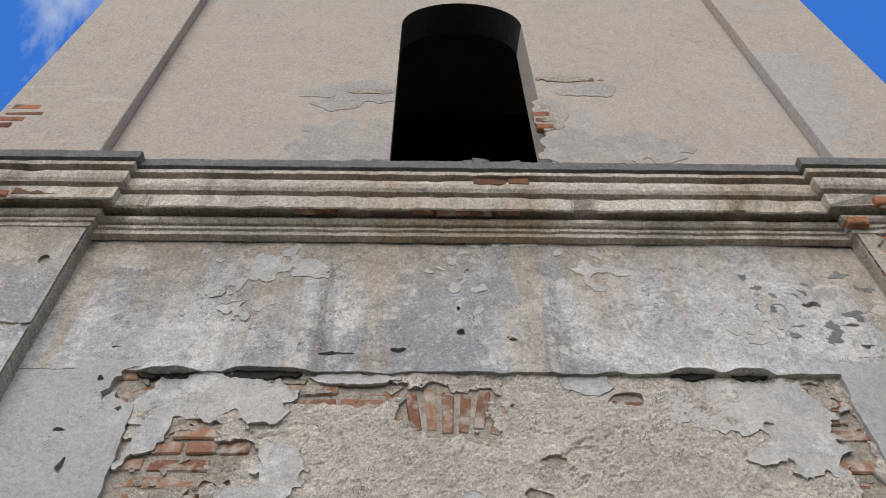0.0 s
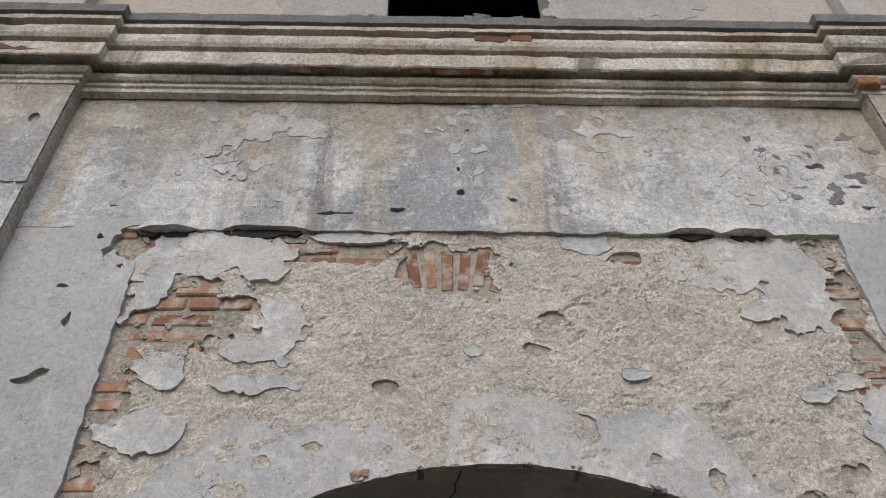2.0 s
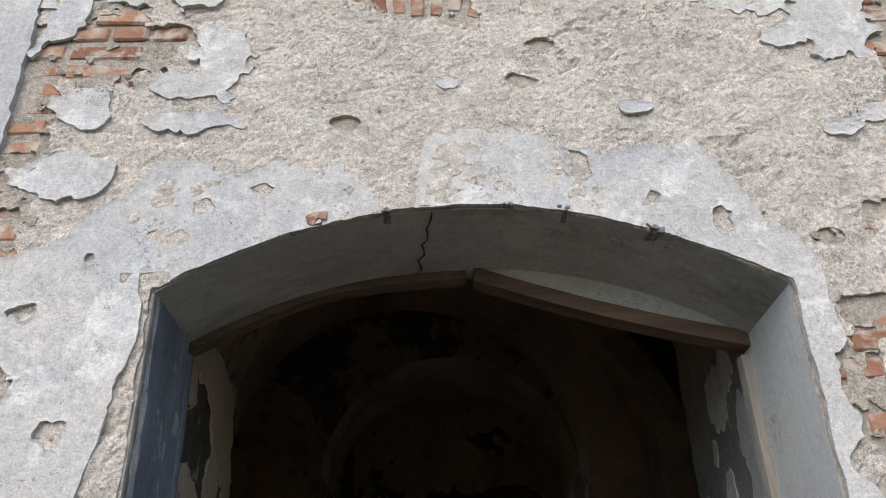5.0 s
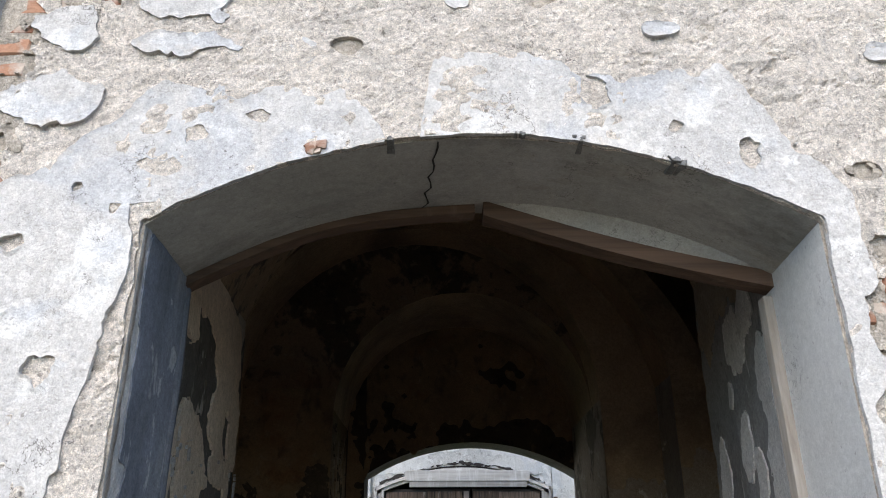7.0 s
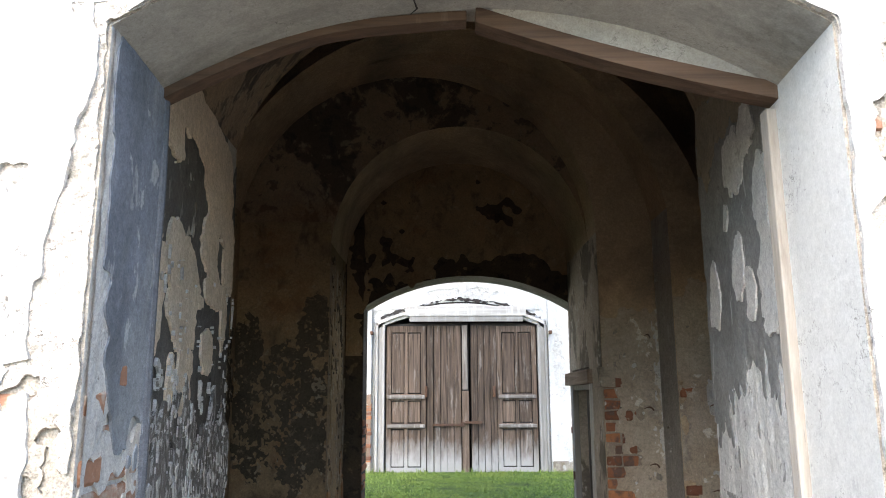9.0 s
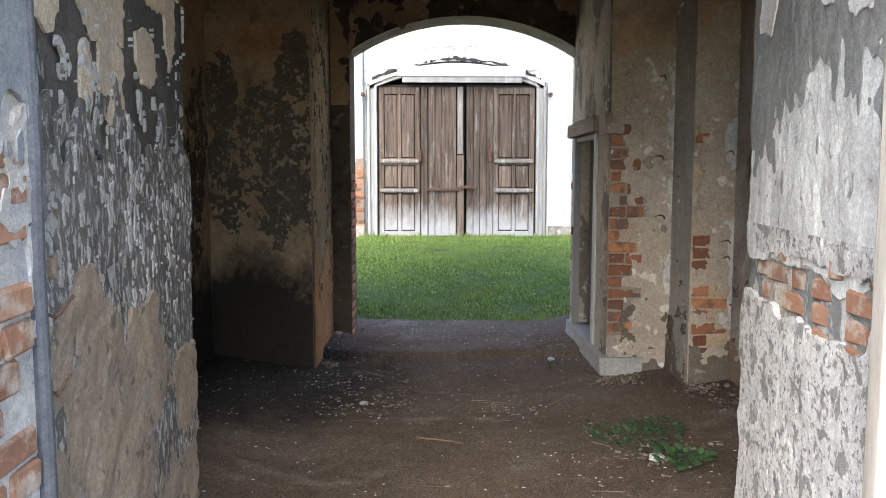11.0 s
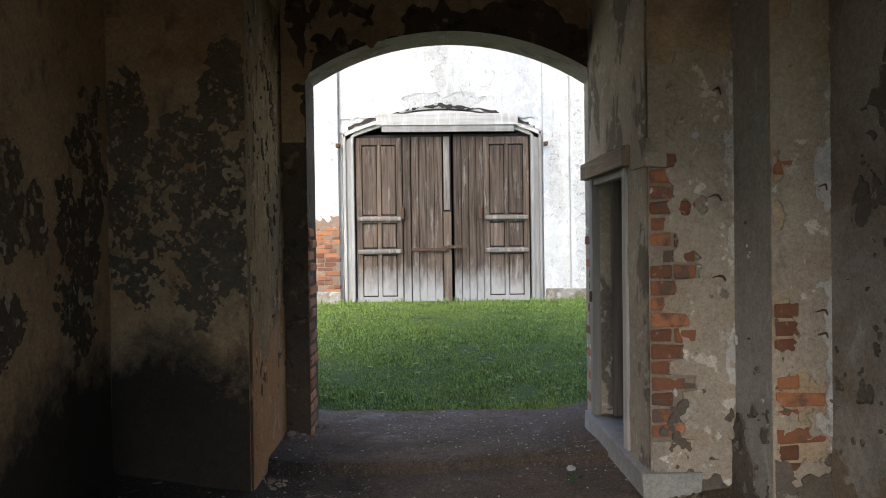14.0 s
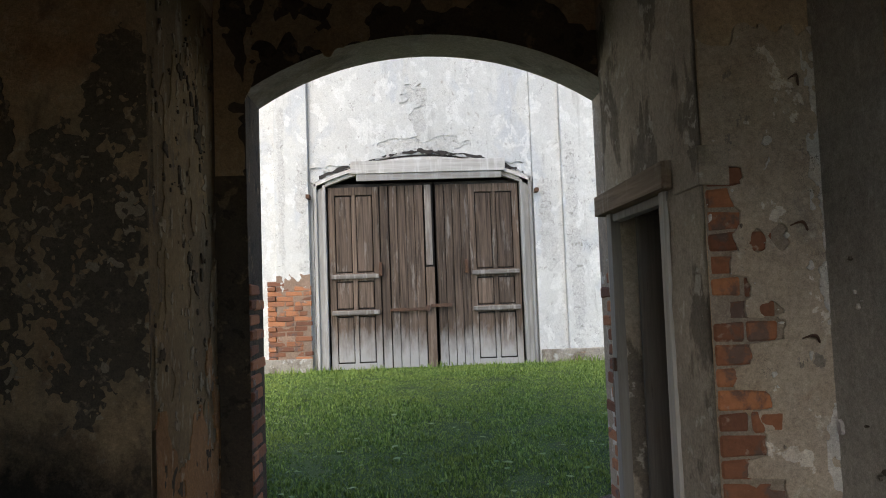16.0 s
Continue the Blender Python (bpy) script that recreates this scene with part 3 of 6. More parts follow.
BRICKS = {kind: [brick_mesh("brick", l, 0.066, 0.05, 40 + n, mat) for n, l in enumerate((0.27, 0.265, 0.13, 0.2, 0.125))] for kind, mat in (("red", brick_red), ("pale", brick_pale), ("dark", brick_dark))}
FRONT, FROM_LEFT, FROM_RIGHT = 0, 90, -90


def lay_bricks(parent, zone, u0, u1, v0, v1, spot, turn, kind="pale", pitch=0.083, proud=0.006, seed=1, free=None, tall=1.0):
    """Courses of single bricks wherever zone(u, v) > 0. spot(u, v, w) gives the point w proud of the wall."""
    rng = random.Random(seed)
    row = math.ceil(v0 / pitch)
    while row * pitch < v1:
        v, u = row * pitch, u0
        while u < u1:
            n = (4 if row % 2 else 0) if u == u0 else rng.choice((0, 0, 1, 2, 3))
            l = (0.27, 0.265, 0.13, 0.2, 0.125)[n]
            mid = u + l / 2
            clear = free is None or min(free(np.array([mid - l / 2, mid + l / 2]), np.array([v, v]))) > 0.015
            if clear and u + l < u1 + 0.02 and zone(np.array([mid]), np.array([v]))[0] > 0:
                ob = new("brick", BRICKS[kind][n])
                ob.matrix_world = Matrix.Translation(spot(mid, v, proud + rng.uniform(-0.005, 0.006))) @ pose(0, 0, 0, rng.uniform(-2, 2), rng.uniform(-1.2, 1.2), turn + rng.uniform(-2, 2)) @ Matrix.Diagonal((1, 1, tall, 1))
                held = ob.matrix_world.copy()
                ob.parent = parent
                ob.matrix_world = held
            u += l + 0.014
        row += 1


def blobs(spots, ragged, scale, seed, grow=0.0):
    """Cover made of ragged ovals (u, v, half width, half height)."""
    def cover(u, v):
        best = np.full(np.shape(u), -9.0)
        su = u + 0.014 * fbm(u * 13, v * 13, seed + 71, 4, 0.7) * min(1.0, 3 * ragged)
        sv = v + 0.012 * fbm(u * 13, v * 13, seed + 72, 4, 0.7) * min(1.0, 3 * ragged)
        for a, b, ru, rv in spots:
            best = np.maximum(best, 1 + grow - np.hypot((su - a) / ru, (sv - b) / rv))
        return best + ragged * (0.7 * fbm(u * scale, v * scale, seed) + 0.45 * fbm(u * scale * 2.7, v * scale * 2.7, seed + 5, 4, 0.65))
    return cover


def on_front(y):
    return lambda u, v, w: (u, y - w, v)


def over_arch(u, v):
    """How far a point of the front lies outside the gateway's edge."""
    z = 2.935 + 0.287 * np.clip(1 - (u / 0.99) ** 2, 0, 1)
    return np.where(np.abs(u) < 0.99, v - z, np.where(v < 2.94, np.abs(u) - 0.99, np.hypot(np.abs(u) - 0.99, v - 2.94)))


# ---- tower front: layers of plaster over brick ----
panel_bricks = [(-1.34, 3.9, 0.26, 0.17), (-1.57, 3.68, 0.15, 0.36), (-1.57, 3.2, 0.13, 0.4), (-1.57, 2.6, 0.1, 0.3), (-1.56, 4.3, 0.12, 0.12), (-1.1, 3.97, 0.16, 0.06), (-1.3, 4.06, 0.16, 0.08), (-0.66, 4.30, 0.36, 0.075), (-0.15, 4.17, 0.27, 0.16),
    (0.66, 4.26, 0.07, 0.04), (0.29, 3.91, 0.08, 0.035), (0.19, 3.75, 0.06, 0.035), (-0.42, 3.56, 0.045, 0.035), (1.58, 4.06, 0.11, 0.28), (1.60, 3.72, 0.08, 0.16), (1.34, 3.2, 0.07, 0.045),
    (-1.14, 1.72, 0.13, 0.22), (1.14, 2.62, 0.08, 0.18), (1.13, 2.05, 0.08, 0.14), (1.25, 2.85, 0.08, 0.06), (1.45, 3.0, 0.1, 0.04), (-1.1, 1.5, 0.2, 0.25), (1.12, 1.5, 0.16, 0.3), (1.22, 2.82, 0.12, 0.07), (1.2, 2.5, 0.1, 0.12), (1.22, 2.25, 0.13, 0.1), (1.2, 1.95, 0.1, 0.16), (1.15, 3.1, 0.05, 0.03)]
show_brick = blobs(panel_bricks, 0.45, 9, 21)
thin_spots = blobs([(-1.2, 4.29, 0.34, 0.13), (-1.5, 4.12, 0.09, 0.2), (-1.02, 4.2, 0.11, 0.14), (-1.56, 3.93, 0.05, 0.1), (-0.87, 3.86, 0.09, 0.18), (-0.99, 3.73, 0.15, 0.06), (-1.35, 3.65, 0.14, 0.075), (-0.98, 3.57, 0.18, 0.055),
    (-1.34, 3.35, 0.18, 0.085), (-0.56, 3.54, 0.05, 0.04), (-0.07, 3.74, 0.045, 0.035), (0.6, 3.63, 0.06, 0.035), (1.26, 4.22, 0.40, 0.15), (1.38, 4.02, 0.16, 0.2), (1.2, 3.94, 0.1, 0.06), (1.45, 3.6, 0.08, 0.04), (1.3, 3.53, 0.07, 0.045),
    (0.5, 4.33, 0.12, 0.06), (1.62, 3.4, 0.14, 0.2), (1.6, 2.3, 0.12, 0.4), (-0.62, 4.37, 0.2, 0.03)], 0.55, 7, 33)
BAND_X = (-1.60, -1.30, -1.0, -0.61, -0.35, -0.28, -0.2, -0.15, 0.0, 0.4, 0.79, 0.875, 0.92, 1.0, 1.08)
BAND_Z = (3.02, 3.14, 3.40, 3.38, 3.36, 3.20, 3.16, 3.48, 3.49, 3.42, 3.45, 3.33, 3.20, 3.13, 3.08)
band_holes = blobs([(-0.87, 3.23, 0.035, 0.03), (-0.68, 3.3, 0.03, 0.02), (0.36, 3.38, 0.04, 0.05), (0.82, 3.16, 0.03, 0.05), (-1.35, 2.86, 0.04, 0.03), (-1.2, 3.05, 0.02, 0.02), (-0.98, 3.12, 0.07, 0.03), (-1.42, 2.62, 0.09, 0.06), (-1.2, 2.5, 0.04, 0.05), (-0.75, 3.4, 0.05, 0.04), (0.6, 3.25, 0.02, 0.02)], 0.7, 12, 63)


def thin_cover(u, v):
    d = over_arch(u, v)
    band = np.interp(u, BAND_X, BAND_Z) - v + 0.05 * fbm(u * 4, v * 4, 55) + 0.035 * fbm(u * 13, v * 13, 56)
    band = np.minimum(band, 1.07 - u + 0.05 * fbm(u * 8, v * 8, 4))
    band = np.where((u < -0.95) & (v < 3.0), np.minimum(np.minimum(-1.02 - u - 0.2 * np.clip(2.83 - v, 0, 0.45) + 0.05 * fbm(u * 6, v * 3.5, 58), u + 1.56), 0.6 + fbm(u * 3, v * 3, 59)), band)
    band = np.minimum(band, -0.2 * band_holes(u, v))
    bare = np.where((v > 2.75) & (v < 4.1), u + 1.56 + 0.06 * fbm(u * 8, v * 8, 68), 9.0)
    return np.minimum(np.minimum(np.maximum(band, 0.2 * thin_spots(u, v)), bare), np.minimum(d - 0.004 + 0.006 * fbm(u * 20, v * 20, 3), 4.43 - v))


def thin_relief(u, v):
    """Uneven plaster whose broken rims curl off the wall."""
    return 0.006 * fbm(u * 3, v * 3, 15) + 0.002 * fbm(u * 20, v * 20, 16) + 0.005 * np.exp(-np.clip(thin_cover(u, v), 0, 1) / 0.018) * np.clip(0.5 + fbm(u * 3.1, v * 3.1, 18), 0, 1)


lay_bricks(wall_front, blobs(panel_bricks[:4] + panel_bricks[5:8] + panel_bricks[9:], 0.0, 1, 1, 0.35), -1.72, 1.8, 1.2, 4.5, on_front(FACE), FRONT, "pale", seed=3, free=over_arch)
# the fan of upright bricks over the gateway
for n in range(7):
    lean = (n - 3) * 4.6
    ob = new("brick", BRICKS["pale"][n % 2])
    held = Matrix.Translation((-0.40 + 0.078 * n, FACE - 0.008, 4.18 + 0.012 * (n % 3))) @ pose(0, 0, 0, 0, 90 + lean, 0) @ Matrix.Diagonal((0.92 - 0.06 * (n % 2), 1, 0.8, 1))
    ob.parent = wall_front
    ob.matrix_world = held

smear = lambda u, v: np.minimum(show_brick(u, v) + 0.25, fbm(u * 7, v * 12, 141) + 0.6 * fbm(u * 26, v * 30, 142) - 0.38 - 12.0 * np.clip(0.36 - np.hypot(u + 0.15, (v - 4.17) * 1.6), 0, 0.4))
coat("mortar_smear", -1.72, 1.76, 1.3, 4.42, 0.016, lambda u, v: np.minimum(smear(u, v), over_arch(u, v) - 0.02), on_front(FACE), 0.011,
    lambda u, v: 0.007 * fbm(u * 9, v * 9, 143) + 0.006 * fbm(u * 30, v * 30, 144), mortar, wall_front, "crumbling mortar over the brickwork")
coat("render_coat", -1.64, 1.76, 1.2, 4.46, 0.0125,
    lambda u, v: np.minimum(-show_brick(u, v), over_arch(u, v) - 0.006 + 0.008 * fbm(u * 16, v * 16, 2)),
    on_front(FACE), 0.014, lambda u, v: 0.009 * fbm(u * 2.6, v * 2.6, 11) + 0.005 * fbm(u * 10, v * 10, 12) + 0.0055 * np.clip(fbm(u * 20, v * 28, 13, 4, 0.7), -0.8, 1) - 0.012 * np.clip(0.12 - np.abs(fbm(u * 4.5, v * 7, 14)), 0, 0.12) / 0.12 * np.clip(fbm(u * 2, v * 2, 19) + 0.3, 0, 1), render_rough, wall_front, "rough beige lime render")
coat("thin_plaster", -1.64, 1.76, 1.2, 4.46, 0.014, thin_cover, on_front(FACE), 0.021,
    thin_relief, plaster_thin, wall_front, "flaking remnants of white plaster", back=0.008)

pits = [(-1.80, 3.62, 0.055, 0.016), (-1.87, 3.575, 0.05, 0.018), (-1.79, 3.89, 0.016, 0.045), (-1.86, 4.07, 0.03, 0.014), (-1.64, 4.19, 0.014, 0.012), (-1.675, 3.88, 0.01, 0.01), (-2.05, 3.3, 0.04, 0.02), (-1.62, 4.33, 0.13, 0.10), (-1.9, 2.6, 0.06, 0.03), (1.9, 3.3, 0.05, 0.08), (1.95, 2.6, 0.08, 0.05)]
pitted = blobs(pits, 0.6, 22, 71)


def strip_cover(u, v):
    edge = np.maximum(np.maximum(-1.575 - u, u - 1.70), v - 4.42)
    return np.minimum(edge * 1.0 + 0.006 * fbm(u * 5, v * 5, 73) + 0.012 * fbm(u * 22, v * 22, 74), -pitted(u, v) * 0.1)


lay_bricks(wall_front, lambda u, v: np.minimum(0.15 - np.abs(u + 1.6), 0.1 - np.abs(v - 4.31)), -1.74, -1.42, 4.2, 4.42, on_front(FACE), FRONT, "pale", seed=9)
for u0, u1, deep in ((-2.21, -1.4, 0.026), (1.5, 2.20, 0.030)):
    coat("strip_plaster", u0, u1, -0.05, 4.47, 0.024, strip_cover, on_front(FACE), deep,
        lambda u, v: 0.009 * np.clip((v - 4.05) / 0.33, 0, 1) ** 2 + 0.004 * fbm(u * 1.5, v * 1.5, 75) + 0.001 * fbm(u * 20, v * 20, 76), plaster_strip, wall_front, "smooth grey plaster of the front")
LIPS = ((-1.48, 0.13), (-1.02, 0.19), (1.0, 0.11), (1.27, 0.11))


def upper_relief(u, v):
    w = 0.006 * fbm(u * 1.4, v * 1.4, 87) + 0.0035 * np.clip(fbm(u * 5, v * 5, 88) * 3, -1, 1) + 0.0015 * fbm(u * 22, v * 22, 89)
    for x, r in LIPS:
        w = w + 0.048 * np.clip(1.25 - ((u - x) / r) ** 2, 0, 1) * np.exp(-np.clip(v - 4.395, 0, 9) / 0.035)
    return w


rng = random.Random(77)
fleck_pits = [(rng.uniform(1.45, 2.1), rng.uniform(4.62, 5.15), rng.uniform(0.02, 0.06), rng.uniform(0.012, 0.03)) for k in range(16)]
nicks = blobs([(0.15, 4.62, 0.05, 0.025), (-0.1, 4.68, 0.03, 0.025), (-0.42, 4.55, 0.05, 0.018), (-0.06, 5.15, 0.02, 0.02), (-0.1, 4.85, 0.02, 0.02), (1.93, 4.60, 0.05, 0.02), (1.75, 4.9, 0.05, 0.025), (1.9, 4.75, 0.05, 0.02), (-1.78, 4.56, 0.022, 0.014), (-0.7, 4.52, 0.1, 0.012)], 0.8, 26, 83, -0.15)


def upper_cover(u, v):
    edge = v - 4.405 + 0.012 * fbm(u * 4, v * 4, 85) + 0.010 * fbm(u * 18, v * 18, 86)
    return np.minimum(edge, -nicks(u, v) * 0.1)


coat("upper_plaster", -2.21, 2.20, 4.1, 5.46, 0.02, upper_cover, on_front(FACE), 0.036,
    upper_relief, plaster_white, wall_front, "stained whitish plaster with rain streaks")
coat("grey_fleck", 1.3, 2.18, 4.5, 5.3, 0.012, blobs(fleck_pits, 1.1, 24, 97), on_front(FACE), 0.038,
    lambda u, v: 0.006 * fbm(u * 1.4, v * 1.4, 87) + 0.0035 * np.clip(fbm(u * 5, v * 5, 88) * 3, -1, 1) + 0.0015 * fbm(u * 22, v * 22, 89), cement_top, wall_front, "grey flecks where limewash fell", back=0.02)
scabs = coat("plaster_scab", -2.15, 2.15, 4.5, 5.42, 0.02, lambda u, v: fbm(u * 4.3, v * 3.3, 93) - 0.62 + 0.5 * fbm(u * 15, v * 13, 94), on_front(FACE), 0.0395,
    lambda u, v: 0.006 * fbm(u * 1.4, v * 1.4, 87) + 0.0035 * np.clip(fbm(u * 5, v * 5, 88) * 3, -1, 1), plaster_thin, wall_front, "curling scabs of old limewash", back=0.035)


# pilasters: plaster over brick, broken away on the inner edge of the right one
for side, gone in ((-1, [(-2.6, 4.62, 0.5, 0.03), (-2.9, 4.55, 0.3, 0.05), (-2.3, 5.1, 0.03, 0.05), (-2.5, 3.9, 0.05, 0.03)]), (1, [(2.36, 5.2, 0.12, 0.2), (2.3, 4.85, 0.1, 0.12), (2.7, 4.6, 0.3, 0.03), (2.45, 4.1, 0.1, 0.25), (2.3, 3.6, 0.1, 0.3)])):
    host = [o for o in bpy.data.objects if o.name.startswith("pilaster_lower") and o.data.vertices[0].co.x * side > 0][0]
    u0, u1 = sorted((side * 3.28, side * 2.185))
    lay_bricks(host, blobs(gone, 0, 1, 1, 0.4), u0, u1, 3.2, 5.4, on_front(2.885), FRONT, "red", seed=15 + side, proud=0.004)
    hole = blobs(gone, 0.55, 9, 121 + side)
    coat("pilaster_plaster", u0, u1, -0.05, 5.44, 0.024, lambda u, v: -hole(u, v), on_front(2.885), 0.014,
        lambda u, v: 0.004 * fbm(u * 2, v * 2, 123) + 0.0015 * fbm(u * 18, v * 18, 124), plaster_white, host, "stained whitish plaster")


# plaster lips that bulge from the ledge, the shade underneath painted as black coats
for x, w, k in ((-1.48, 0.15, 0), (-1.02, 0.21, 1), (1.0, 0.12, 2), (1.27, 0.12, 3)):
    coat("lip_shade", x - w, x + w, 4.34, 4.42, 0.012, blobs([(x, 4.40, w * 0.85, 0.03)], 0.45, 16, 140 + k), on_front(FACE), 0.027, flat_relief(0.004, 20, 4), void_dark, wall_front, "black coat painted as the shade under lifted plaster")

# ---- cornice ----
def cornice(name, steps, material, label):
    """Moulded band that breaks forward over the pilasters."""
    rng = random.Random(4)
    bm = bmesh.new()
    spots = [(-3.5 + 0.05 * k, True, 0) for k in range(25)] + [(0, True, -1), (0, False, -1)] + [(-1.97 + 0.02 * k, False, 0) for k in range(197)]
    spots += [(0, False, 1), (0, True, 1)] + [(2.3 + 0.05 * k, True, 0) for k in range(25)]
    rings = []
    for x, front, snap in spots:
        ring = []
        for p, z in steps:
            px = x if not snap else -2.19 + p if snap < 0 else 2.18 - p
            base = 2.882 if front else 2.935
            chip = 0.014 * max(0.0, float(fbm(px * 5.1, z * 4, 7 + (1 if 0.1 < p < 0.14 else 0))) - 0.3) if p > 0.1 else 0
            chip += 0.006 * max(0.0, float(fbm(px * 14, z * 14, 9)))
            rise = 0.0
            if 5.50 < z < 5.535 and p > 0.1:
                bite = max(0.0, float(fbm(px * 2.1, 0.3, 61)) + 0.55 * float(fbm(px * 11, 0.7, 62)) - 0.25)
                rise, chip = min(0.05, 0.11 * bite), chip + min(0.05, 0.1 * bite)
            ring.append(bm.verts.new((px, base - p + chip + 0.0015 * float(fbm(px * 6, z * 9, 31)), z + rise + 0.0015 * float(fbm(px * 4, z * 3, 32)))))
        rings.append(ring)
    for a, b in zip(rings, rings[1:]):
        for k in range(len(steps) - 1):
            bm.faces.new((a[k], b[k], b[k + 1], a[k + 1]))
    bmesh.ops.dissolve_degenerate(bm, edges=bm.edges, dist=1e-5)
    return part(name, bm, material, wall_front, label)


cornice("cornice", [(-0.02, 5.39), (0.02, 5.40), (0.022, 5.43), (0.036, 5.435), (0.038, 5.455), (0.02, 5.462), (0.052, 5.466), (0.066, 5.478), (0.07, 5.50), (0.06, 5.515), (0.02, 5.53), (0.02, 5.555), (0.118, 5.545), (0.128, 5.508), (0.137, 5.515), (0.139, 5.62), (0.105, 5.628),
    (0.105, 5.648), (0.152, 5.652), (0.166, 5.675), (0.172, 5.71), (0.166, 5.75), (0.13, 5.762), (0.13, 5.785), (0.188, 5.785), (0.19, 5.815), (0.15, 5.82)], stone_cornice, "moulded grey cornice streaked with soot")
cornice("cornice_cap", [(0.15, 5.826), (0.204, 5.838), (0.212, 5.90), (0.19, 5.915), (-0.12, 5.96)], cement_top, "rough cement capping of the cornice")
for x, z, p, n in ((0.1, 5.74, 0.176, 3), (0.27, 5.74, 0.176, 4), (2.42, 5.56, 0.195, 3), (-2.5, 5.57, 0.195, 0), (-2.78, 5.56, 0.195, 1), (2.2, 5.46, 0.12, 4)):
    ob = new("brick", BRICKS["red"][n])
    ob.parent = wall_front
    ob.matrix_world = Matrix.Translation((x, 2.935 - p, z)) @ pose(0, 0, 0, 0, 2, 1)
bm = bmesh.new()
rng = random.Random(12)
for k in range(60):
    x = rng.uniform(-0.75, 0.32)
    s = rng.uniform(0.02, 0.05)
    add_box(bm, x - s, x + s, 2.72 + rng.uniform(0, 0.15), 2.86, 5.885, 5.90 + rng.uniform(0.01, 0.05), 0.006, 0.012)
part("broken_capping", bm, cement_top, wall_front, "crumbled cement where the capping broke")

for x, n in ((-0.97, 4), (-0.86, 2), (-0.3, 2), (-0.12, 3), (0.04, 4), (0.2, 2)):
    ob = new("brick", BRICKS["pale"][n])
    ob.parent = wall_front
    ob.matrix_world = Matrix.Translation((x, 2.935 - 0.122, 5.55)) @ pose(0, 0, 0, 0, random.uniform(-3, 3), 1)

# ---- belfry opening and upper wall wear ----
upper_wall = bpy.data.objects["wall_belfry"]
worn = blobs([(-0.82, 7.3, 0.34, 0.16), (-0.95, 7.1, 0.2, 0.1), (0.95, 7.4, 0.24, 0.13), (-0.75, 6.55, 0.5, 0.32), (0.95, 6.5, 0.55, 0.25), (0.62, 7.0, 0.12, 0.25)], 0.5, 4, 103)
repair = weathered("cement_repair", (0.40, 0.365, 0.33), (0.345, 0.325, 0.305), [((0.46, 0.44, 0.41), 6, 0.58, 0.63, FLAT, 0.5)], bump=0.35)
coat("cement_repair", -1.5, 1.7, 6.0, 7.8, 0.03, lambda u, v: np.minimum(worn(u, v), np.maximum(-0.535 - u, u - 0.475)), on_front(2.98), 0.004, lambda u, v: 0.002 * fbm(u * 6, v * 6, 3), repair, upper_wall, "grey cement repair")
broken = [(0.80, 7.58, 0.24, 0.05), (0.59, 6.93, 0.07, 0.2), (-0.72, 7.32, 0.18, 0.04)]
coat("bare_mortar", -1.2, 1.3, 6.5, 7.8, 0.02, lambda u, v: np.minimum(blobs(broken, 0.45, 10, 107)(u, v), np.maximum(-0.535 - u, u - 0.475)), on_front(2.98), 0.007, lambda u, v: 0.004 * fbm(u * 15, v * 15, 3), mortar, upper_wall, "bare mortar where plaster fell")
for x, z, n, k in ((0.72, 7.59, 0, "pale"), (0.95, 7.58, 3, "pale"), (0.56, 6.98, 4, "red"), (0.57, 6.80, 4, "red"), (0.57, 6.89, 4, "pale"), (-0.74, 7.32, 0, "pale"), (-3.1, 6.75, 0, "red"), (-3.16, 6.66, 3, "red"), (-3.12, 6.84, 3, "red"), (-3.18, 6.57, 4, "red")):
    ob = new("brick", BRICKS[k][n])
    ob.parent = upper_wall
    ob.matrix_world = Matrix.Translation((x, 2.972 if x > -2 else 2.88, z)) @ pose(0, 0, 0, 0, 1, 0)
timber_frame = tagged(new("belfry_timber"), "grey old timbers across the belfry opening", "timber")
timber_frame.location = (0, 3.5, 6.0)
wood_dim = timber("dim_belfry_wood", (0.05, 0.04, 0.035), (0.10, 0.085, 0.07), (0.14, 0.13, 0.11), 0.6, axis=0)
for x0, z0, x1, z1, s in ((-0.53, 6.72, 0.47, 6.72, 0.045), (0.12, 6.75, 0.46, 7.2, 0.03), (0.30, 5.9, 0.30, 6.7, 0.03)):
    bm = bmesh.new()
    l = math.hypot(x1 - x0, z1 - z0)
    add_box(bm, -l / 2, l / 2, -0.05, 0.05, -s, s, 0.006)
    ob = part("beam", bm, wood_dim, timber_frame)
    ob.matrix_world = Matrix.Translation(((x0 + x1) / 2, 3.62, (z0 + z1) / 2)) @ pose(0, 0, 0, 0, -math.degrees(math.atan2(z1 - z0, x1 - x0)), 0)

# ---- gateway: timber head and posts, front edge wear ----
gate_frame = tagged(new("gate_frame"), "remains of a brown timber gate frame with a sagging head beam", "gate frame")
gate_frame.location = (0, 3.45, 0)


def swept(points, y0, y1, h):
    bm = bmesh.new()
    rows = []
    for x, z in points:
        rows.append([bm.verts.new(p) for p in ((x, y0, z), (x, y1, z), (x, y1, z + h), (x, y0, z + h))])
    for a, b in zip(rows, rows[1:]):
        for k in range(4):
            bm.faces.new((a[k], a[(k + 1) % 4], b[(k + 1) % 4], b[k]))
    bm.faces.new(rows[0][::-1]), bm.faces.new(rows[-1])
    bmesh.ops.recalc_face_normals(bm, faces=bm.faces)
    return bm


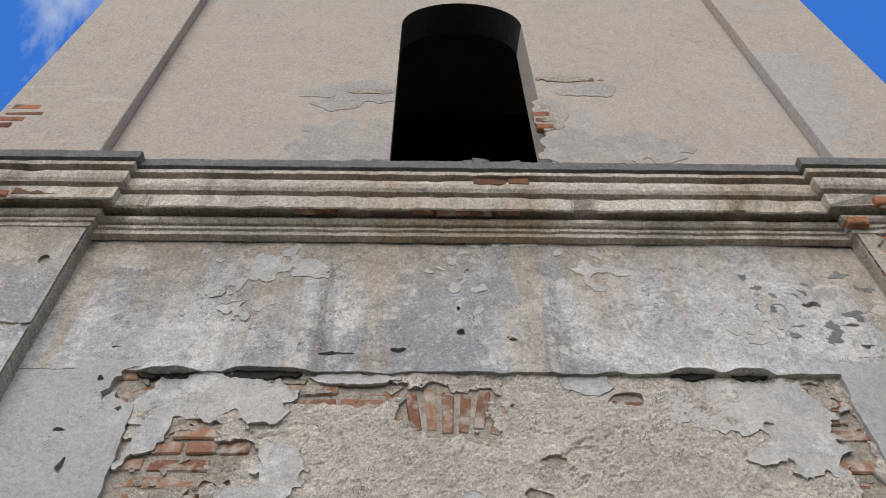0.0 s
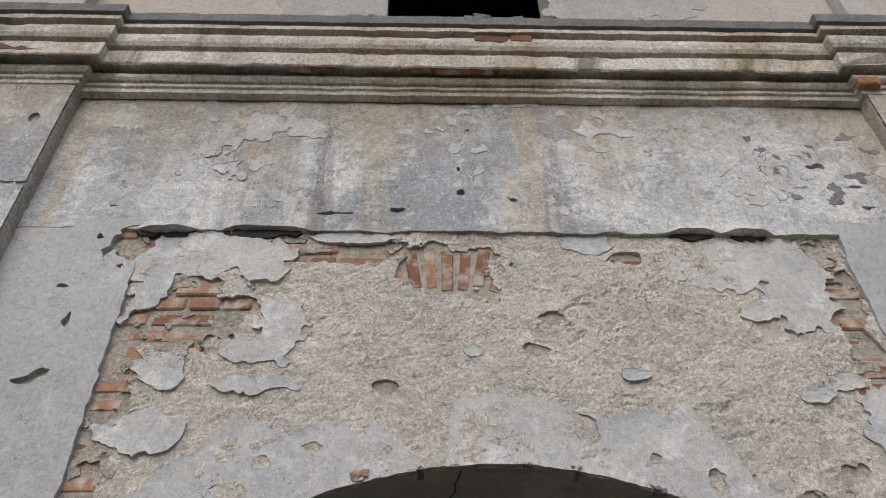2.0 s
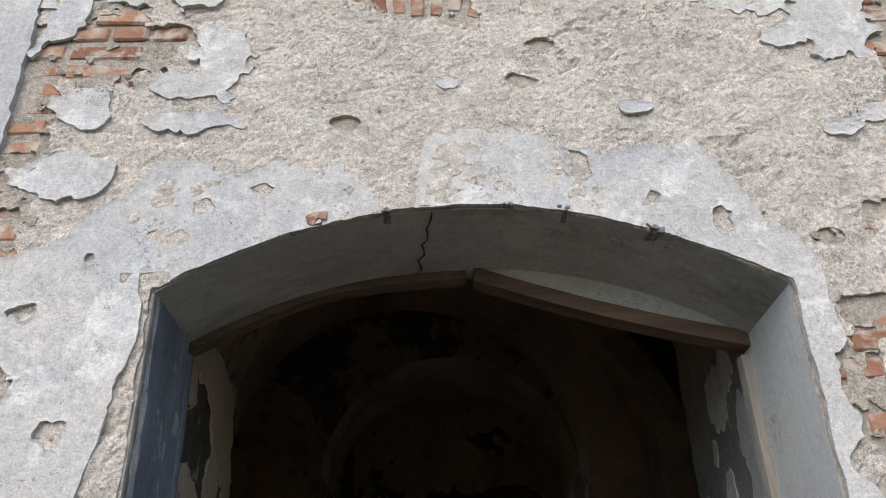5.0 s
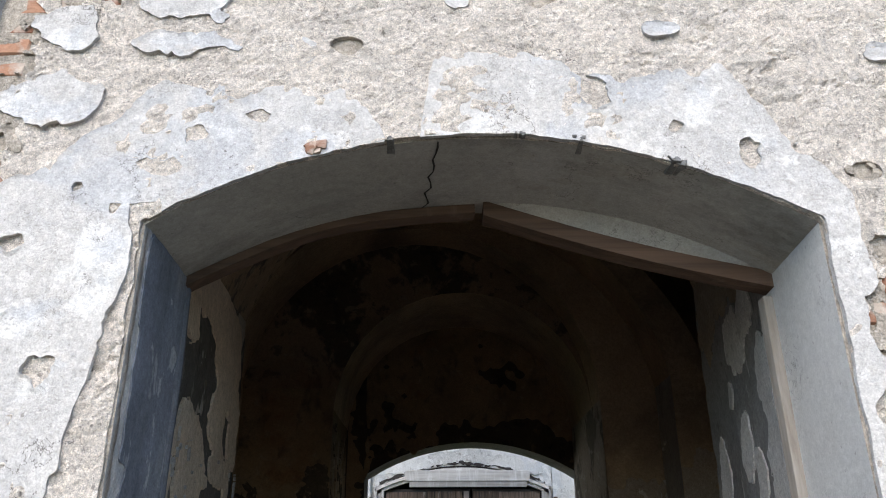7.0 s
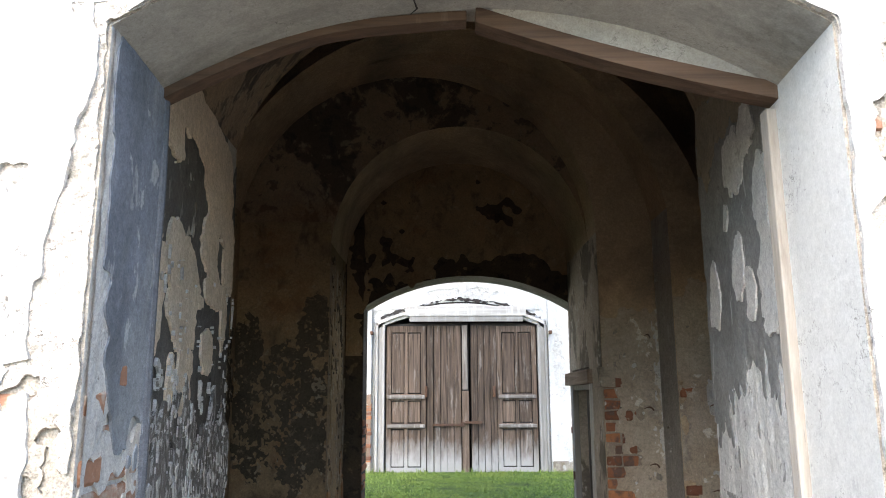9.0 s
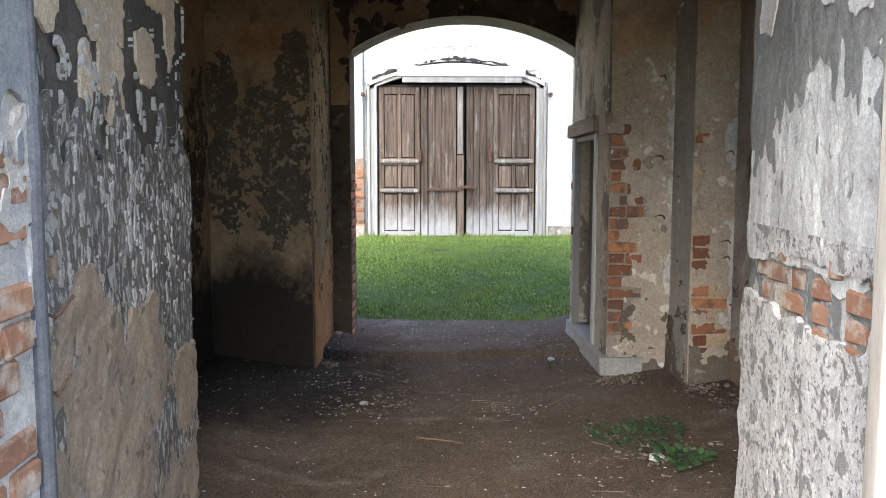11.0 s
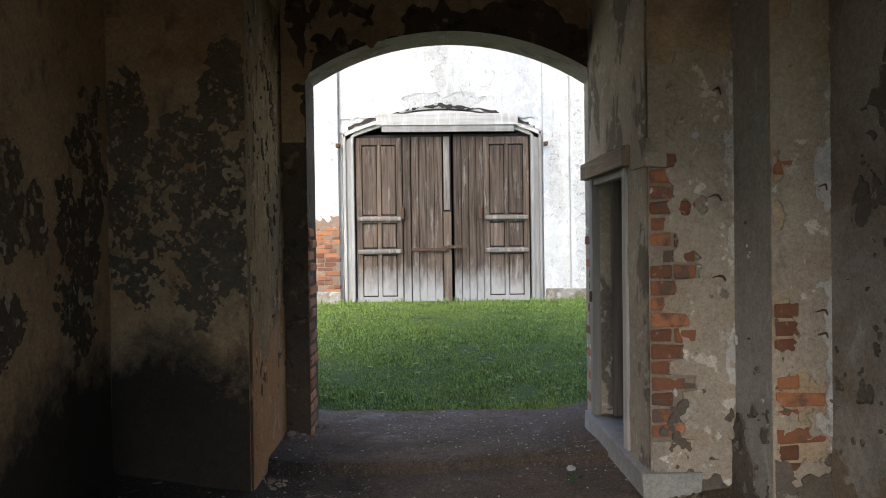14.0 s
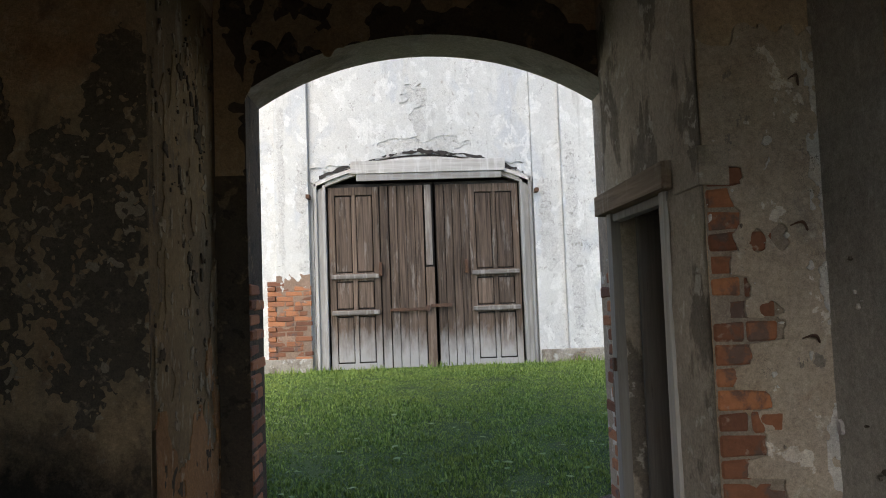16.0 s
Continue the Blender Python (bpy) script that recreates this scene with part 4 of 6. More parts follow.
def framed(name, bm, material, label=""):
    ob = part(name, bm, material, gate_frame, label)
    ob.matrix_parent_inverse = Matrix.Translation((0, -3.45, 0))
    return ob


head = [(x, z - 0.04 + 0.006 * math.sin(9 * x)) for x, z in segment(-1.03, 1.03, 2.925, 3.215, 24) if x < 0.06]
framed("arched_board", swept(head, 3.43, 3.498, 0.034), wood_brown, "thin brown board bent to the arch")
drop = [(0.03 + 0.99 * t, 3.155 - 0.275 * t - 0.02 * math.sin(math.pi * t)) for t in [k / 10 for k in range(11)]]
framed("head_beam", swept(drop, 3.41, 3.496, 0.058), wood_brown, "sagging brown head beam")
# plaster that fills the space between the sagging beam and the arch
bm = bmesh.new()
rows = []
for x, z in drop:
    top = 2.925 + 0.295 * max(0.0, 1 - (x / 1.03) ** 2) + 0.02
    rows.append([bm.verts.new(p) for p in ((x, 3.425, z + 0.055), (x, 3.49, z + 0.055), (x, 3.49, max(top, z + 0.06)), (x, 3.405, max(top, z + 0.06)))])
for a, b in zip(rows, rows[1:]):
    for k in range(4):
        bm.faces.new((a[k], a[(k + 1) % 4], b[(k + 1) % 4], b[k]))
bm.faces.new(rows[0][::-1]), bm.faces.new(rows[-1])
bmesh.ops.recalc_face_normals(bm, faces=bm.faces)
part("soffit_fill", bm, soffit_grey, wall_front, "grey plaster over the sagging beam")
bm = bmesh.new()
add_box(bm, 0.985, 1.028, 3.44, 3.497, 0.0, 2.86, 0.006)
framed("post", bm, wood_post, "peeling cream painted post")
post_paint = weathered("dark_slate_paint", (0.10, 0.105, 0.12), (0.07, 0.074, 0.085), [((0.26, 0.26, 0.265), 14, 0.6, 0.64, (1, 1, 0.3), 0.6)], bump=0.3, rough=0.6)


def round_bar(points, radius, sides=12):
    """A bar of round section along a line of points."""
    bm = bmesh.new()
    rings = []
    for n, p in enumerate(points):
        along = (points[min(n + 1, len(points) - 1)] - points[max(n - 1, 0)]).normalized()
        across = along.orthogonal().normalized()
        other = along.cross(across)
        rings.append([bm.verts.new(p + radius * (across * math.cos(2 * math.pi * k / sides) + other * math.sin(2 * math.pi * k / sides))) for k in range(sides)])
    for a, b in zip(rings, rings[1:]):
        for k in range(sides):
            bm.faces.new((a[k], a[(k + 1) % sides], b[(k + 1) % sides], b[k]))
    bm.faces.new(rings[0][::-1]), bm.faces.new(rings[-1])
    bmesh.ops.recalc_face_normals(bm, faces=bm.faces)
    return bm


framed("post", round_bar([Vector((-1.012 + 0.003 * math.sin(2.3 * k), 3.468, 0.29 * k)) for k in range(11)], 0.024), post_paint, "dark slate grey rounded post")
for z, reach in ((1.36, 0.09), (1.17, 0.06)):
    ob = part("iron_stub", round_bar([Vector((-1.0 + 0.02 * t, 3.49 + reach * t, z + 0.02 * t * t - 0.012 * math.sin(5 * t))) for t in (0, 0.25, 0.5, 0.75, 1.0)], 0.005, 6), rust, gate_frame, "rusty bent iron stub")
    ob.matrix_parent_inverse = Matrix.Translation((0, -3.45, 0))

# ---- gateway arch: crack, nicks and chalk marks ----
bm = bmesh.new()
rows = []
for k in range(13):
    y = 3.002 + 0.42 * k / 12
    x = -0.13 - 0.05 * k / 12 + 0.007 * math.sin(k * 1.9) + 0.005 * math.sin(k * 4.1)
    z = 3.2175 - 0.023 * k / 12 - 0.02 * (x / 0.5) ** 2
    w = 0.0018 + 0.002 * abs(math.sin(k * 1.3))
    rows.append((bm.verts.new((x - w, y, z - 0.003)), bm.verts.new((x, y, z - 0.0045)), bm.verts.new((x + w, y, z - 0.003))))
for a, b in zip(rows, rows[1:]):
    bm.faces.new((a[0], a[1], b[1], b[0])), bm.faces.new((a[1], a[2], b[2], b[1]))
part("soffit_crack", bm, void_dark, wall_front, "open crack across the arch soffit")
for x, z, s in ((-0.49, 3.170, 0.034), (0.60, 3.122, 0.026), (0.3, 3.205, 0.018), (-0.28, 3.205, 0.015), (0.12, 3.225, 0.015)):
    bm = bmesh.new()
    for k in range(5):
        a, b = random.uniform(-s, s), random.uniform(-s * 0.3, s * 0.5)
        add_box(bm, x + a - s * 0.4, x + a + s * 0.4, FACE - 0.03, FACE + 0.05, z + b - s * 0.3, z + b + s * 0.3, 0.004, s * 0.25)
    part("arch_nick", bm, brick_pale if s > 0.03 else cement_top, wall_front, "broken brick at the arch edge")
chalk = weathered("chalk", (0.6, 0.6, 0.6), (0.5, 0.5, 0.5), bump=0.2)
for y, z, s in ((3.24, 2.36, 0.034), (3.25, 2.25, 0.034), (3.22, 2.12, 0.026)):
    pen = bpy.data.curves.new("chalk_doodle", "CURVE")
    pen.dimensions, pen.bevel_depth = "3D", 0.001
    line = pen.splines.new("POLY")
    line.points.add(28)
    for k, p in enumerate(line.points):
        a = 2 * math.pi * k / 26
        p.co = (-0.995 - 0.03 * (y - 3.0) / 0.5 + 0.0125, y + 1.5 * s * math.sin(a) + 0.006 * math.sin(5 * a), z + 0.55 * s * math.sin(2 * a) + 0.1 * s * math.cos(3 * a), 1)
    pen.materials.append(chalk)
    doodle = new("chalk_doodle", pen)
    doodle.parent = wall_front

# ---- gateway reveals ----
def left_reveal(u, v, w):
    return (-1.09 - 0.22 * (u - 3.5) / 1.95 + w, u, v)


def right_reveal(u, v, w):
    """The shorter side: u runs 3.5 to 5.45 along 1.45 m of wall."""
    return (1.09 + 0.20 * (u - 3.5) / 1.95 - w, 3.5 + (u - 3.5) * 0.7436, v)


def right_courses(u, v, w):
    return (1.09 + 0.20 * (u - 3.5) / 1.45 - w, u, v)


gate_inner = bpy.data.objects["wall_gate_inner"]
peel_dark = weathered("dark_distemper", (0.115, 0.105, 0.094), (0.085, 0.078, 0.07), [((0.24, 0.22, 0.2), 14, 0.60, 0.64, (1, 1, 0.5), 0.6), ((0.04, 0.038, 0.035), 9, 0.6, 0.66, FLAT, 0.6)], bump=0.5)
peel_fleck = weathered("flecked_old_paint", (0.19, 0.172, 0.155), (0.14, 0.128, 0.115), [((0.52, 0.50, 0.47), 38, 0.53, 0.555, (1, 1, 0.42), 0.9), ((0.27, 0.245, 0.22), 4, 0.54, 0.64, (1, 1, 0.6), 0.6), ((0.07, 0.065, 0.06), 9, 0.56, 0.66, (1, 1, 0.6), 0.6)], bump=0.8)
fleck_white = weathered("dusty_lime_fleck", (0.50, 0.485, 0.46), (0.38, 0.365, 0.345), [((0.24, 0.22, 0.2), 12, 0.55, 0.66, FLAT, 0.5)], bump=0.6)
peel_buff = weathered("buff_underpaint", (0.62, 0.51, 0.39), (0.53, 0.44, 0.34), [((0.2, 0.18, 0.15), 5, 0.62, 0.7, FLAT, 0.5)], bump=0.35)
flake_pale = weathered("chalky_pale_paint", (0.58, 0.565, 0.54), (0.50, 0.485, 0.46), [((0.32, 0.3, 0.28), 7, 0.6, 0.66, FLAT, 0.5)], bump=0.4)
tan_wash = weathered("dun_underpaint", (0.30, 0.25, 0.19), (0.24, 0.20, 0.15), bump=0.4)
worn_paint = weathered("scratched_pale_paint", (0.58, 0.57, 0.55), (0.48, 0.475, 0.46), [((0.68, 0.66, 0.63), 10, 0.54, 0.58, (1, 1, 0.25), 0.8), ((0.16, 0.155, 0.15), 12, 0.62, 0.66, FLAT, 0.7)], bump=0.5)
grey_paint = weathered("scratched_grey_paint", (0.24, 0.236, 0.228), (0.19, 0.187, 0.18), [((0.5, 0.49, 0.47), 10, 0.64, 0.67, (1, 1, 0.25), 0.7), ((0.12, 0.115, 0.11), 8, 0.64, 0.68, FLAT, 0.6)], bump=0.4)
flake_white = weathered("flaky_limewash", (0.62, 0.60, 0.575), (0.53, 0.51, 0.485), [((0.72, 0.70, 0.67), 8, 0.54, 0.58, FLAT, 0.7), ((0.22, 0.21, 0.195), 11, 0.555, 0.575, FLAT, 0.85), ((0.2, 0.195, 0.185), 26, 0.58, 0.60, FLAT, 0.8), ((0.12, 0.115, 0.11), 42, 0.60, 0.63, FLAT, 0.8)], bump=0.9)


def end_of(u, v, seed):
    return 5.47 - u + 0.03 * fbm(v * 4, u, seed) + 0.05 * np.clip(0.7 - v, 0, 1)


coat("dark_paint", 3.51, 5.5, 0.0, 3.3, 0.04, lambda u, v: end_of(u, v, 5), left_reveal, 0.006, lambda u, v: 0.012 * fbm(u * 3, v * 3, 7) + 0.004 * fbm(u * 18, v * 18, 8), peel_dark, gate_inner, "dark grey distemper", back=-0.08)
buff_left = blobs([(3.82, 3.08, 0.24, 0.24), (4.4, 3.2, 0.55, 0.2), (4.95, 3.05, 0.42, 0.34), (5.25, 2.75, 0.18, 0.34), (4.72, 2.68, 0.22, 0.15), (4.12, 2.5, 0.30, 0.12), (4.28, 2.3, 0.24, 0.2),
    (4.9, 2.48, 0.22, 0.10), (5.22, 2.42, 0.12, 0.22), (4.3, 2.05, 0.13, 0.2), (4.75, 2.15, 0.14, 0.10), (3.75, 2.3, 0.1, 0.2), (4.05, 1.95, 0.06, 0.15)], 0.5, 5, 203)
coat("buff_flake", 3.51, 5.46, 1.6, 3.3, 0.016, buff_left, left_reveal, 0.018, lambda u, v: 0.012 * fbm(u * 3, v * 3, 7) + 0.002 * fbm(u * 18, v * 18, 9), peel_buff, gate_inner, "patches of buff paint left by peeling", back=0.004)
coat("pale_fleck", 3.51, 5.46, 0.75, 2.5, 0.013,
    lambda u, v: 0.7 * fbm(u * 13, v * 6, 205, 6, 0.9) + 0.7 * fbm(u * 36, v * 16, 206, 3, 0.8) + 0.35 * fbm(u * 2, v * 2, 211) - 0.52 - 0.5 * np.clip(v - 1.9, 0, 1) - 0.9 * np.clip(0.25 * (5 - u) + 1.0 - v, 0, 1),
    left_reveal, 0.028, lambda u, v: 0.012 * fbm(u * 3, v * 3, 7) + 0.003 * fbm(u * 18, v * 18, 9), fleck_white, gate_inner, "pale flecks of old limewash", back=0.015)
coat("flecked_paint", 3.51, 5.5, 0.4, 2.1, 0.03, lambda u, v: np.minimum(end_of(u, v, 5), 1.8 - v + 0.22 * fbm(u * 3, v * 3, 207) + 0.2 * fbm(u * 14, v * 7, 209)), left_reveal, 0.0225, lambda u, v: 0.012 * fbm(u * 3, v * 3, 7) + 0.003 * fbm(u * 18, v * 18, 9), peel_fleck, gate_inner, "old paint worn to pale flecks", back=-0.05)
coat("bare_render", 3.51, 5.5, 0.0, 1.7, 0.025, lambda u, v: np.minimum(end_of(u, v, 5), 1.0 + 0.25 * (5 - u) - v + 0.25 * fbm(u * 3, v * 3, 208) + 0.08 * fbm(u * 15, v * 15, 210)), left_reveal, 0.03, lambda u, v: 0.02 * fbm(u * 3, v * 3, 9) + 0.007 * fbm(u * 16, v * 16, 8), weathered("tan_render", (0.42, 0.33, 0.25), (0.34, 0.27, 0.205), [((0.10, 0.09, 0.08), 10, 0.58, 0.64, FLAT, 0.7), ((0.4, 0.37, 0.33), 5, 0.6, 0.64, FLAT, 0.6)], bump=1.0), gate_inner, "bare tan render low on the wall", back=-0.05)
coat("worn_paint", 3.51, 5.5, 1.3, 2.1, 0.03, lambda u, v: np.minimum(end_of(u, v, 6), v - 1.38 + 0.06 * fbm(u * 3, v * 3, 4)), right_reveal, 0.012, lambda u, v: 0.012 * fbm(u * 3, v * 3, 17) + 0.003 * fbm(u * 18, v * 18, 8), worn_paint, gate_inner, "scratched pale paint", back=-0.08)
coat("grey_paint", 3.51, 5.5, 1.6, 3.6, 0.03, lambda u, v: np.minimum(end_of(u, v, 6), v - 1.85 + 0.2 * fbm(u * 3, v * 3, 4) + 0.2 * fbm(u * 12, v * 5, 41)), right_reveal, 0.016, lambda u, v: 0.012 * fbm(u * 3, v * 3, 17) + 0.003 * fbm(u * 18, v * 18, 8), grey_paint, gate_inner, "scratched grey paint", back=-0.08)
pale_right = blobs([(5.18, 2.39, 0.12, 0.18), (4.52, 2.46, 0.11, 0.15), (4.3, 2.33, 0.09, 0.10), (3.95, 2.36, 0.19, 0.19), (4.0, 2.68, 0.16, 0.18), (4.72, 2.72, 0.06, 0.07), (4.5, 2.92, 0.24, 0.13), (4.15, 2.98, 0.14, 0.1), (3.7, 2.6, 0.08, 0.2)], 0.42, 6, 213)
dun_right = blobs([(5.2, 3.22, 0.28, 0.22), (4.7, 3.25, 0.35, 0.17), (4.1, 3.2, 0.4, 0.14)], 0.5, 5, 217)
coat("light_flake", 3.51, 5.46, 1.95, 3.3, 0.016, pale_right, right_reveal, 0.024, lambda u, v: 0.012 * fbm(u * 3, v * 3, 17) + 0.002 * fbm(u * 18, v * 18, 9), flake_pale, gate_inner, "patches of pale paint left by peeling", back=0.008)
coat("dun_paint", 3.51, 5.46, 2.7, 3.5, 0.02, dun_right, right_reveal, 0.020, lambda u, v: 0.012 * fbm(u * 3, v * 3, 17) + 0.002 * fbm(u * 18, v * 18, 9), tan_wash, gate_inner, "dun underpaint high on the wall", back=0.008)
lay_bricks(gate_inner, lambda u, v: np.minimum(1.42 - v, np.minimum(v - 1.14, u - 3.55)), 3.6, 4.85, 1.1, 1.42, right_courses, FROM_RIGHT, "pale", seed=44, proud=0.006)
coat("mortar_bed", 3.51, 5.4, 1.05, 1.55, 0.03, lambda u, v: 1.0 + 0 * u, right_reveal, 0.0, lambda u, v: 0.01 * fbm(u * 3, v * 3, 19) + 0.006 * fbm(u * 16, v * 16, 20), mortar, gate_inner, "bare mortar between bricks", back=-0.05)
coat("flaky_limewash", 3.51, 5.52, 0.0, 1.5, 0.024, lambda u, v: np.minimum(end_of(u, v, 6) + 0.02, np.maximum(np.maximum(1.19 - v, v - 1.40), 3.75 - u) + 0.03 * fbm(u * 4, v * 7, 223) + 0.02 * fbm(u * 16, v * 16, 224)), right_reveal, 0.024, lambda u, v: 0.010 * fbm(u * 3, v * 3, 19) + 0.003 * fbm(u * 20, v * 20, 8), flake_white, gate_inner, "thick flaky limewash low on the wall", back=-0.05)

# left jamb: bricks below, limewash between, blue paint above
def left_jamb(u, v, w):
    return (-0.992 - 0.03 * (u - 3.0) / 0.5 + w, u, v)


lay_bricks(wall_front, lambda u, v: np.minimum(2.0 - v + 0 * u, v - 0.3), 3.02, 3.48, 0.3, 2.0, left_jamb, FROM_LEFT, "pale", seed=48, proud=0.010, tall=1.12)
coat("jamb_limewash", 3.01, 3.49, 0.0, 2.93, 0.018, lambda u, v: np.maximum(v - 1.72 + 0.22 * fbm(u * 5, v * 5, 234) + 0.2 * fbm(u * 16, v * 16, 235), u - 3.45 + 0.05 * fbm(u * 6, v * 6, 236)), left_jamb, 0.013,
    lambda u, v: 0.005 * fbm(u * 6, v * 6, 232) + 0.002 * fbm(u * 24, v * 24, 233), plaster_thin, wall_front, "worn limewash on the jamb", back=0.0)
coat("jamb_paint", 3.02, 3.49, 1.5, 2.93, 0.016, lambda u, v: np.minimum(u - 3.04 - 0.18 * np.clip(2.25 - v, 0, 1) + 0.05 * fbm(u * 6, v * 4, 231), v - 1.98 + 0.25 * fbm(u * 4, v * 3, 237) + 1.2 * (u - 3.25)), left_jamb, 0.018,
    lambda u, v: 0.005 * fbm(u * 6, v * 6, 232), reveal_blue, wall_front, "blue grey painted jamb", back=0.006)

# ---- porch piers ----
old_mortar = weathered("dusty_old_mortar", (0.30, 0.25, 0.20), (0.22, 0.185, 0.15), bump=0.8)
pier = bpy.data.objects["wall_pier"]
rib = bpy.data.objects["wall_rib"]
def toothed(v):
    """How far the bare bricks reach in from the pier's edge, course by course."""
    row = np.round(v / 0.094)
    reach = 0.16 + 0.16 * np.clip(fbm(row * 0.77, 0.3 + 0 * v, 299, 3, 0.9), -0.6, 1.2) + 0.09 * np.clip(1.4 - v, 0, 1)
    return np.where((v > 0.42) & (v < 2.12), reach, -0.1)


gaps = blobs([(1.62, 1.80, 0.04, 0.05), (1.52, 1.78, 0.03, 0.06), (1.56, 1.5, 0.05, 0.03)], 0.5, 11, 301)
coat("mortar_bed", 1.312, 1.72, 0.3, 2.25, 0.03, lambda u, v: 1.0 + 0 * u, on_front(7.803), 0.003, lambda u, v: 0.003 * fbm(u * 9, v * 9, 300), old_mortar, pier, "old mortar between the bricks")
lay_bricks(pier, lambda u, v: toothed(v) + 0.14 - (u - 1.31), 1.318, 1.78, 0.38, 2.15, on_front(7.803), FRONT, "red", pitch=0.094, seed=51, proud=0.010, tall=1.24)
coat("pier_plaster", 1.31, 1.815, 0.0, 3.6, 0.014, lambda u, v: np.minimum(np.minimum(u - 1.31 - toothed(v) + 0.022 * fbm(u * 16, v * 16, 304), -gaps(u, v)), 2.75 - v + 0.5 * fbm(u * 2.5, v * 2.5, 309)), on_front(7.803), 0.019, lambda u, v: 0.004 * fbm(u * 4, v * 4, 302) + 0.002 * fbm(u * 20, v * 20, 303), inner_light, pier, "worn cream plaster")
rib_zone = [(1.86, 1.12, 0.08, 0.17), (1.94, 0.77, 0.18, 0.1), (1.84, 1.95, 0.035, 0.09), (1.84, 1.72, 0.025, 0.1), (1.95, 0.5, 0.12, 0.1)]
lay_bricks(rib, blobs(rib_zone, 0, 1, 1, 0.5), 1.825, 2.12, 0.35, 2.15, on_front(7.3), FRONT, "red", pitch=0.094, seed=53, proud=0.010, tall=1.22)
coat("rib_plaster", 1.81, 2.12, 0.0, 3.6, 0.016, lambda u, v: np.minimum(-blobs(rib_zone, 0.8, 11, 305)(u, v), 2.65 - v + 0.5 * fbm(u * 2.5, v * 2.5, 308)), on_front(7.3), 0.016, lambda u, v: 0.006 * fbm(u * 4, v * 4, 306) + 0.002 * fbm(u * 20, v * 20, 307), inner_light, rib, "worn cream plaster")
lay_bricks(bpy.data.objects["wall_passage"], lambda u, v: np.minimum(0.95 - v, u + 1.36 + 0.0 * v), -1.5, -1.14, 0.1, 1.35, on_front(8.203), FRONT, "dark", pitch=0.094, seed=55, proud=0.012)
tan_dark = weathered("ochre_plaster", (0.31, 0.215, 0.125), (0.225, 0.158, 0.094), [((0.13, 0.095, 0.06), 1.1, 0.46, 0.66, FLAT, 0.45), ((0.34, 0.28, 0.2), 9, 0.59, 0.66, FLAT, 0.5), ((0.06, 0.05, 0.04), 7, 0.55, 0.68, (1, 1, 0.6), 0.6), ((0.21, 0.105, 0.05), 1.6, 0.55, 0.68, FLAT, 0.6)], bump=0.6, blot=CORNER_BLOT)
soot = weathered("soot_black_plaster", (0.07, 0.056, 0.042), (0.10, 0.08, 0.06), [((0.22, 0.17, 0.115), 18, 0.58, 0.64, FLAT, 0.7)], bump=0.6)
fleck_tan = weathered("dim_lime_fleck", (0.30, 0.245, 0.175), (0.22, 0.175, 0.125), bump=0.6)
soot.node_tree.nodes["Principled BSDF"].inputs["Specular IOR Level"].default_value = 0.04
porch_left = bpy.data.objects["wall_porch_left"]
passage = bpy.data.objects["wall_passage"]
on_left = lambda u, v, w: (-2.0 + w, u, v)
flaked = [(-1.24, 2.42, 0.15, 0.42), (-1.5, 1.98, 0.46, 0.36), (-1.78, 1.75, 0.34, 0.42), (-1.36, 1.55, 0.34, 0.34), (-1.9, 2.3, 0.16, 0.3)]
flaked_side = [(7.95, 1.9, 0.22, 0.5), (7.62, 1.8, 0.14, 0.22), (7.3, 1.75, 0.1, 0.2), (7.05, 1.85, 0.12, 0.3), (6.5, 1.9, 0.25, 0.4), (7.75, 1.35, 0.2, 0.3), (6.9, 1.2, 0.2, 0.2)]
for host, u0, u1, spot, spots, seed in ((passage, -1.998, -1.132, on_front(8.203), flaked, 311), (porch_left, 5.46, 8.19, on_left, flaked_side, 315)):
    even = lambda u, v: 0.004 * fbm(u * 4, v * 4, seed)
    coat("ochre_plaster", u0, u1, 0.0, 3.6, 0.04, lambda u, v: 1.0 + 0 * u, spot, 0.006, even, tan_dark, host, "ochre plaster, near black at the foot")
    area = blobs(spots, 0.8, 5.5, seed)
    crumbs = lambda u, v: 0.22 - 0.8 * fbm(u * 15, v * 11, seed + 1, 5, 0.85) - 0.5 * np.clip(fbm(u * 34, v * 26, seed + 2), -1, 1) - 0.4 * fbm(u * 3, v * 3, seed + 7) + 0.5 * np.clip(v - 2.1, 0, 0.6)
    coat("sooty_skin", u0, u1, 0.8, 3.1, 0.014, lambda u, v: np.minimum(area(u, v), crumbs(u, v)), spot, 0.012, even, soot, host, "flaking soot darkened skin", back=0.004)
    coat("pale_fleck", u0, u1, 1.1, 2.4, 0.014, lambda u, v: np.minimum(area(u, v) + 0.15, fbm(u * 12, v * 10, seed + 3) + 0.5 * fbm(u * 30, v * 26, seed + 4) - 0.72), spot, 0.015, even, fleck_tan, host, "pale flecks of lime in the soot", back=0.008)
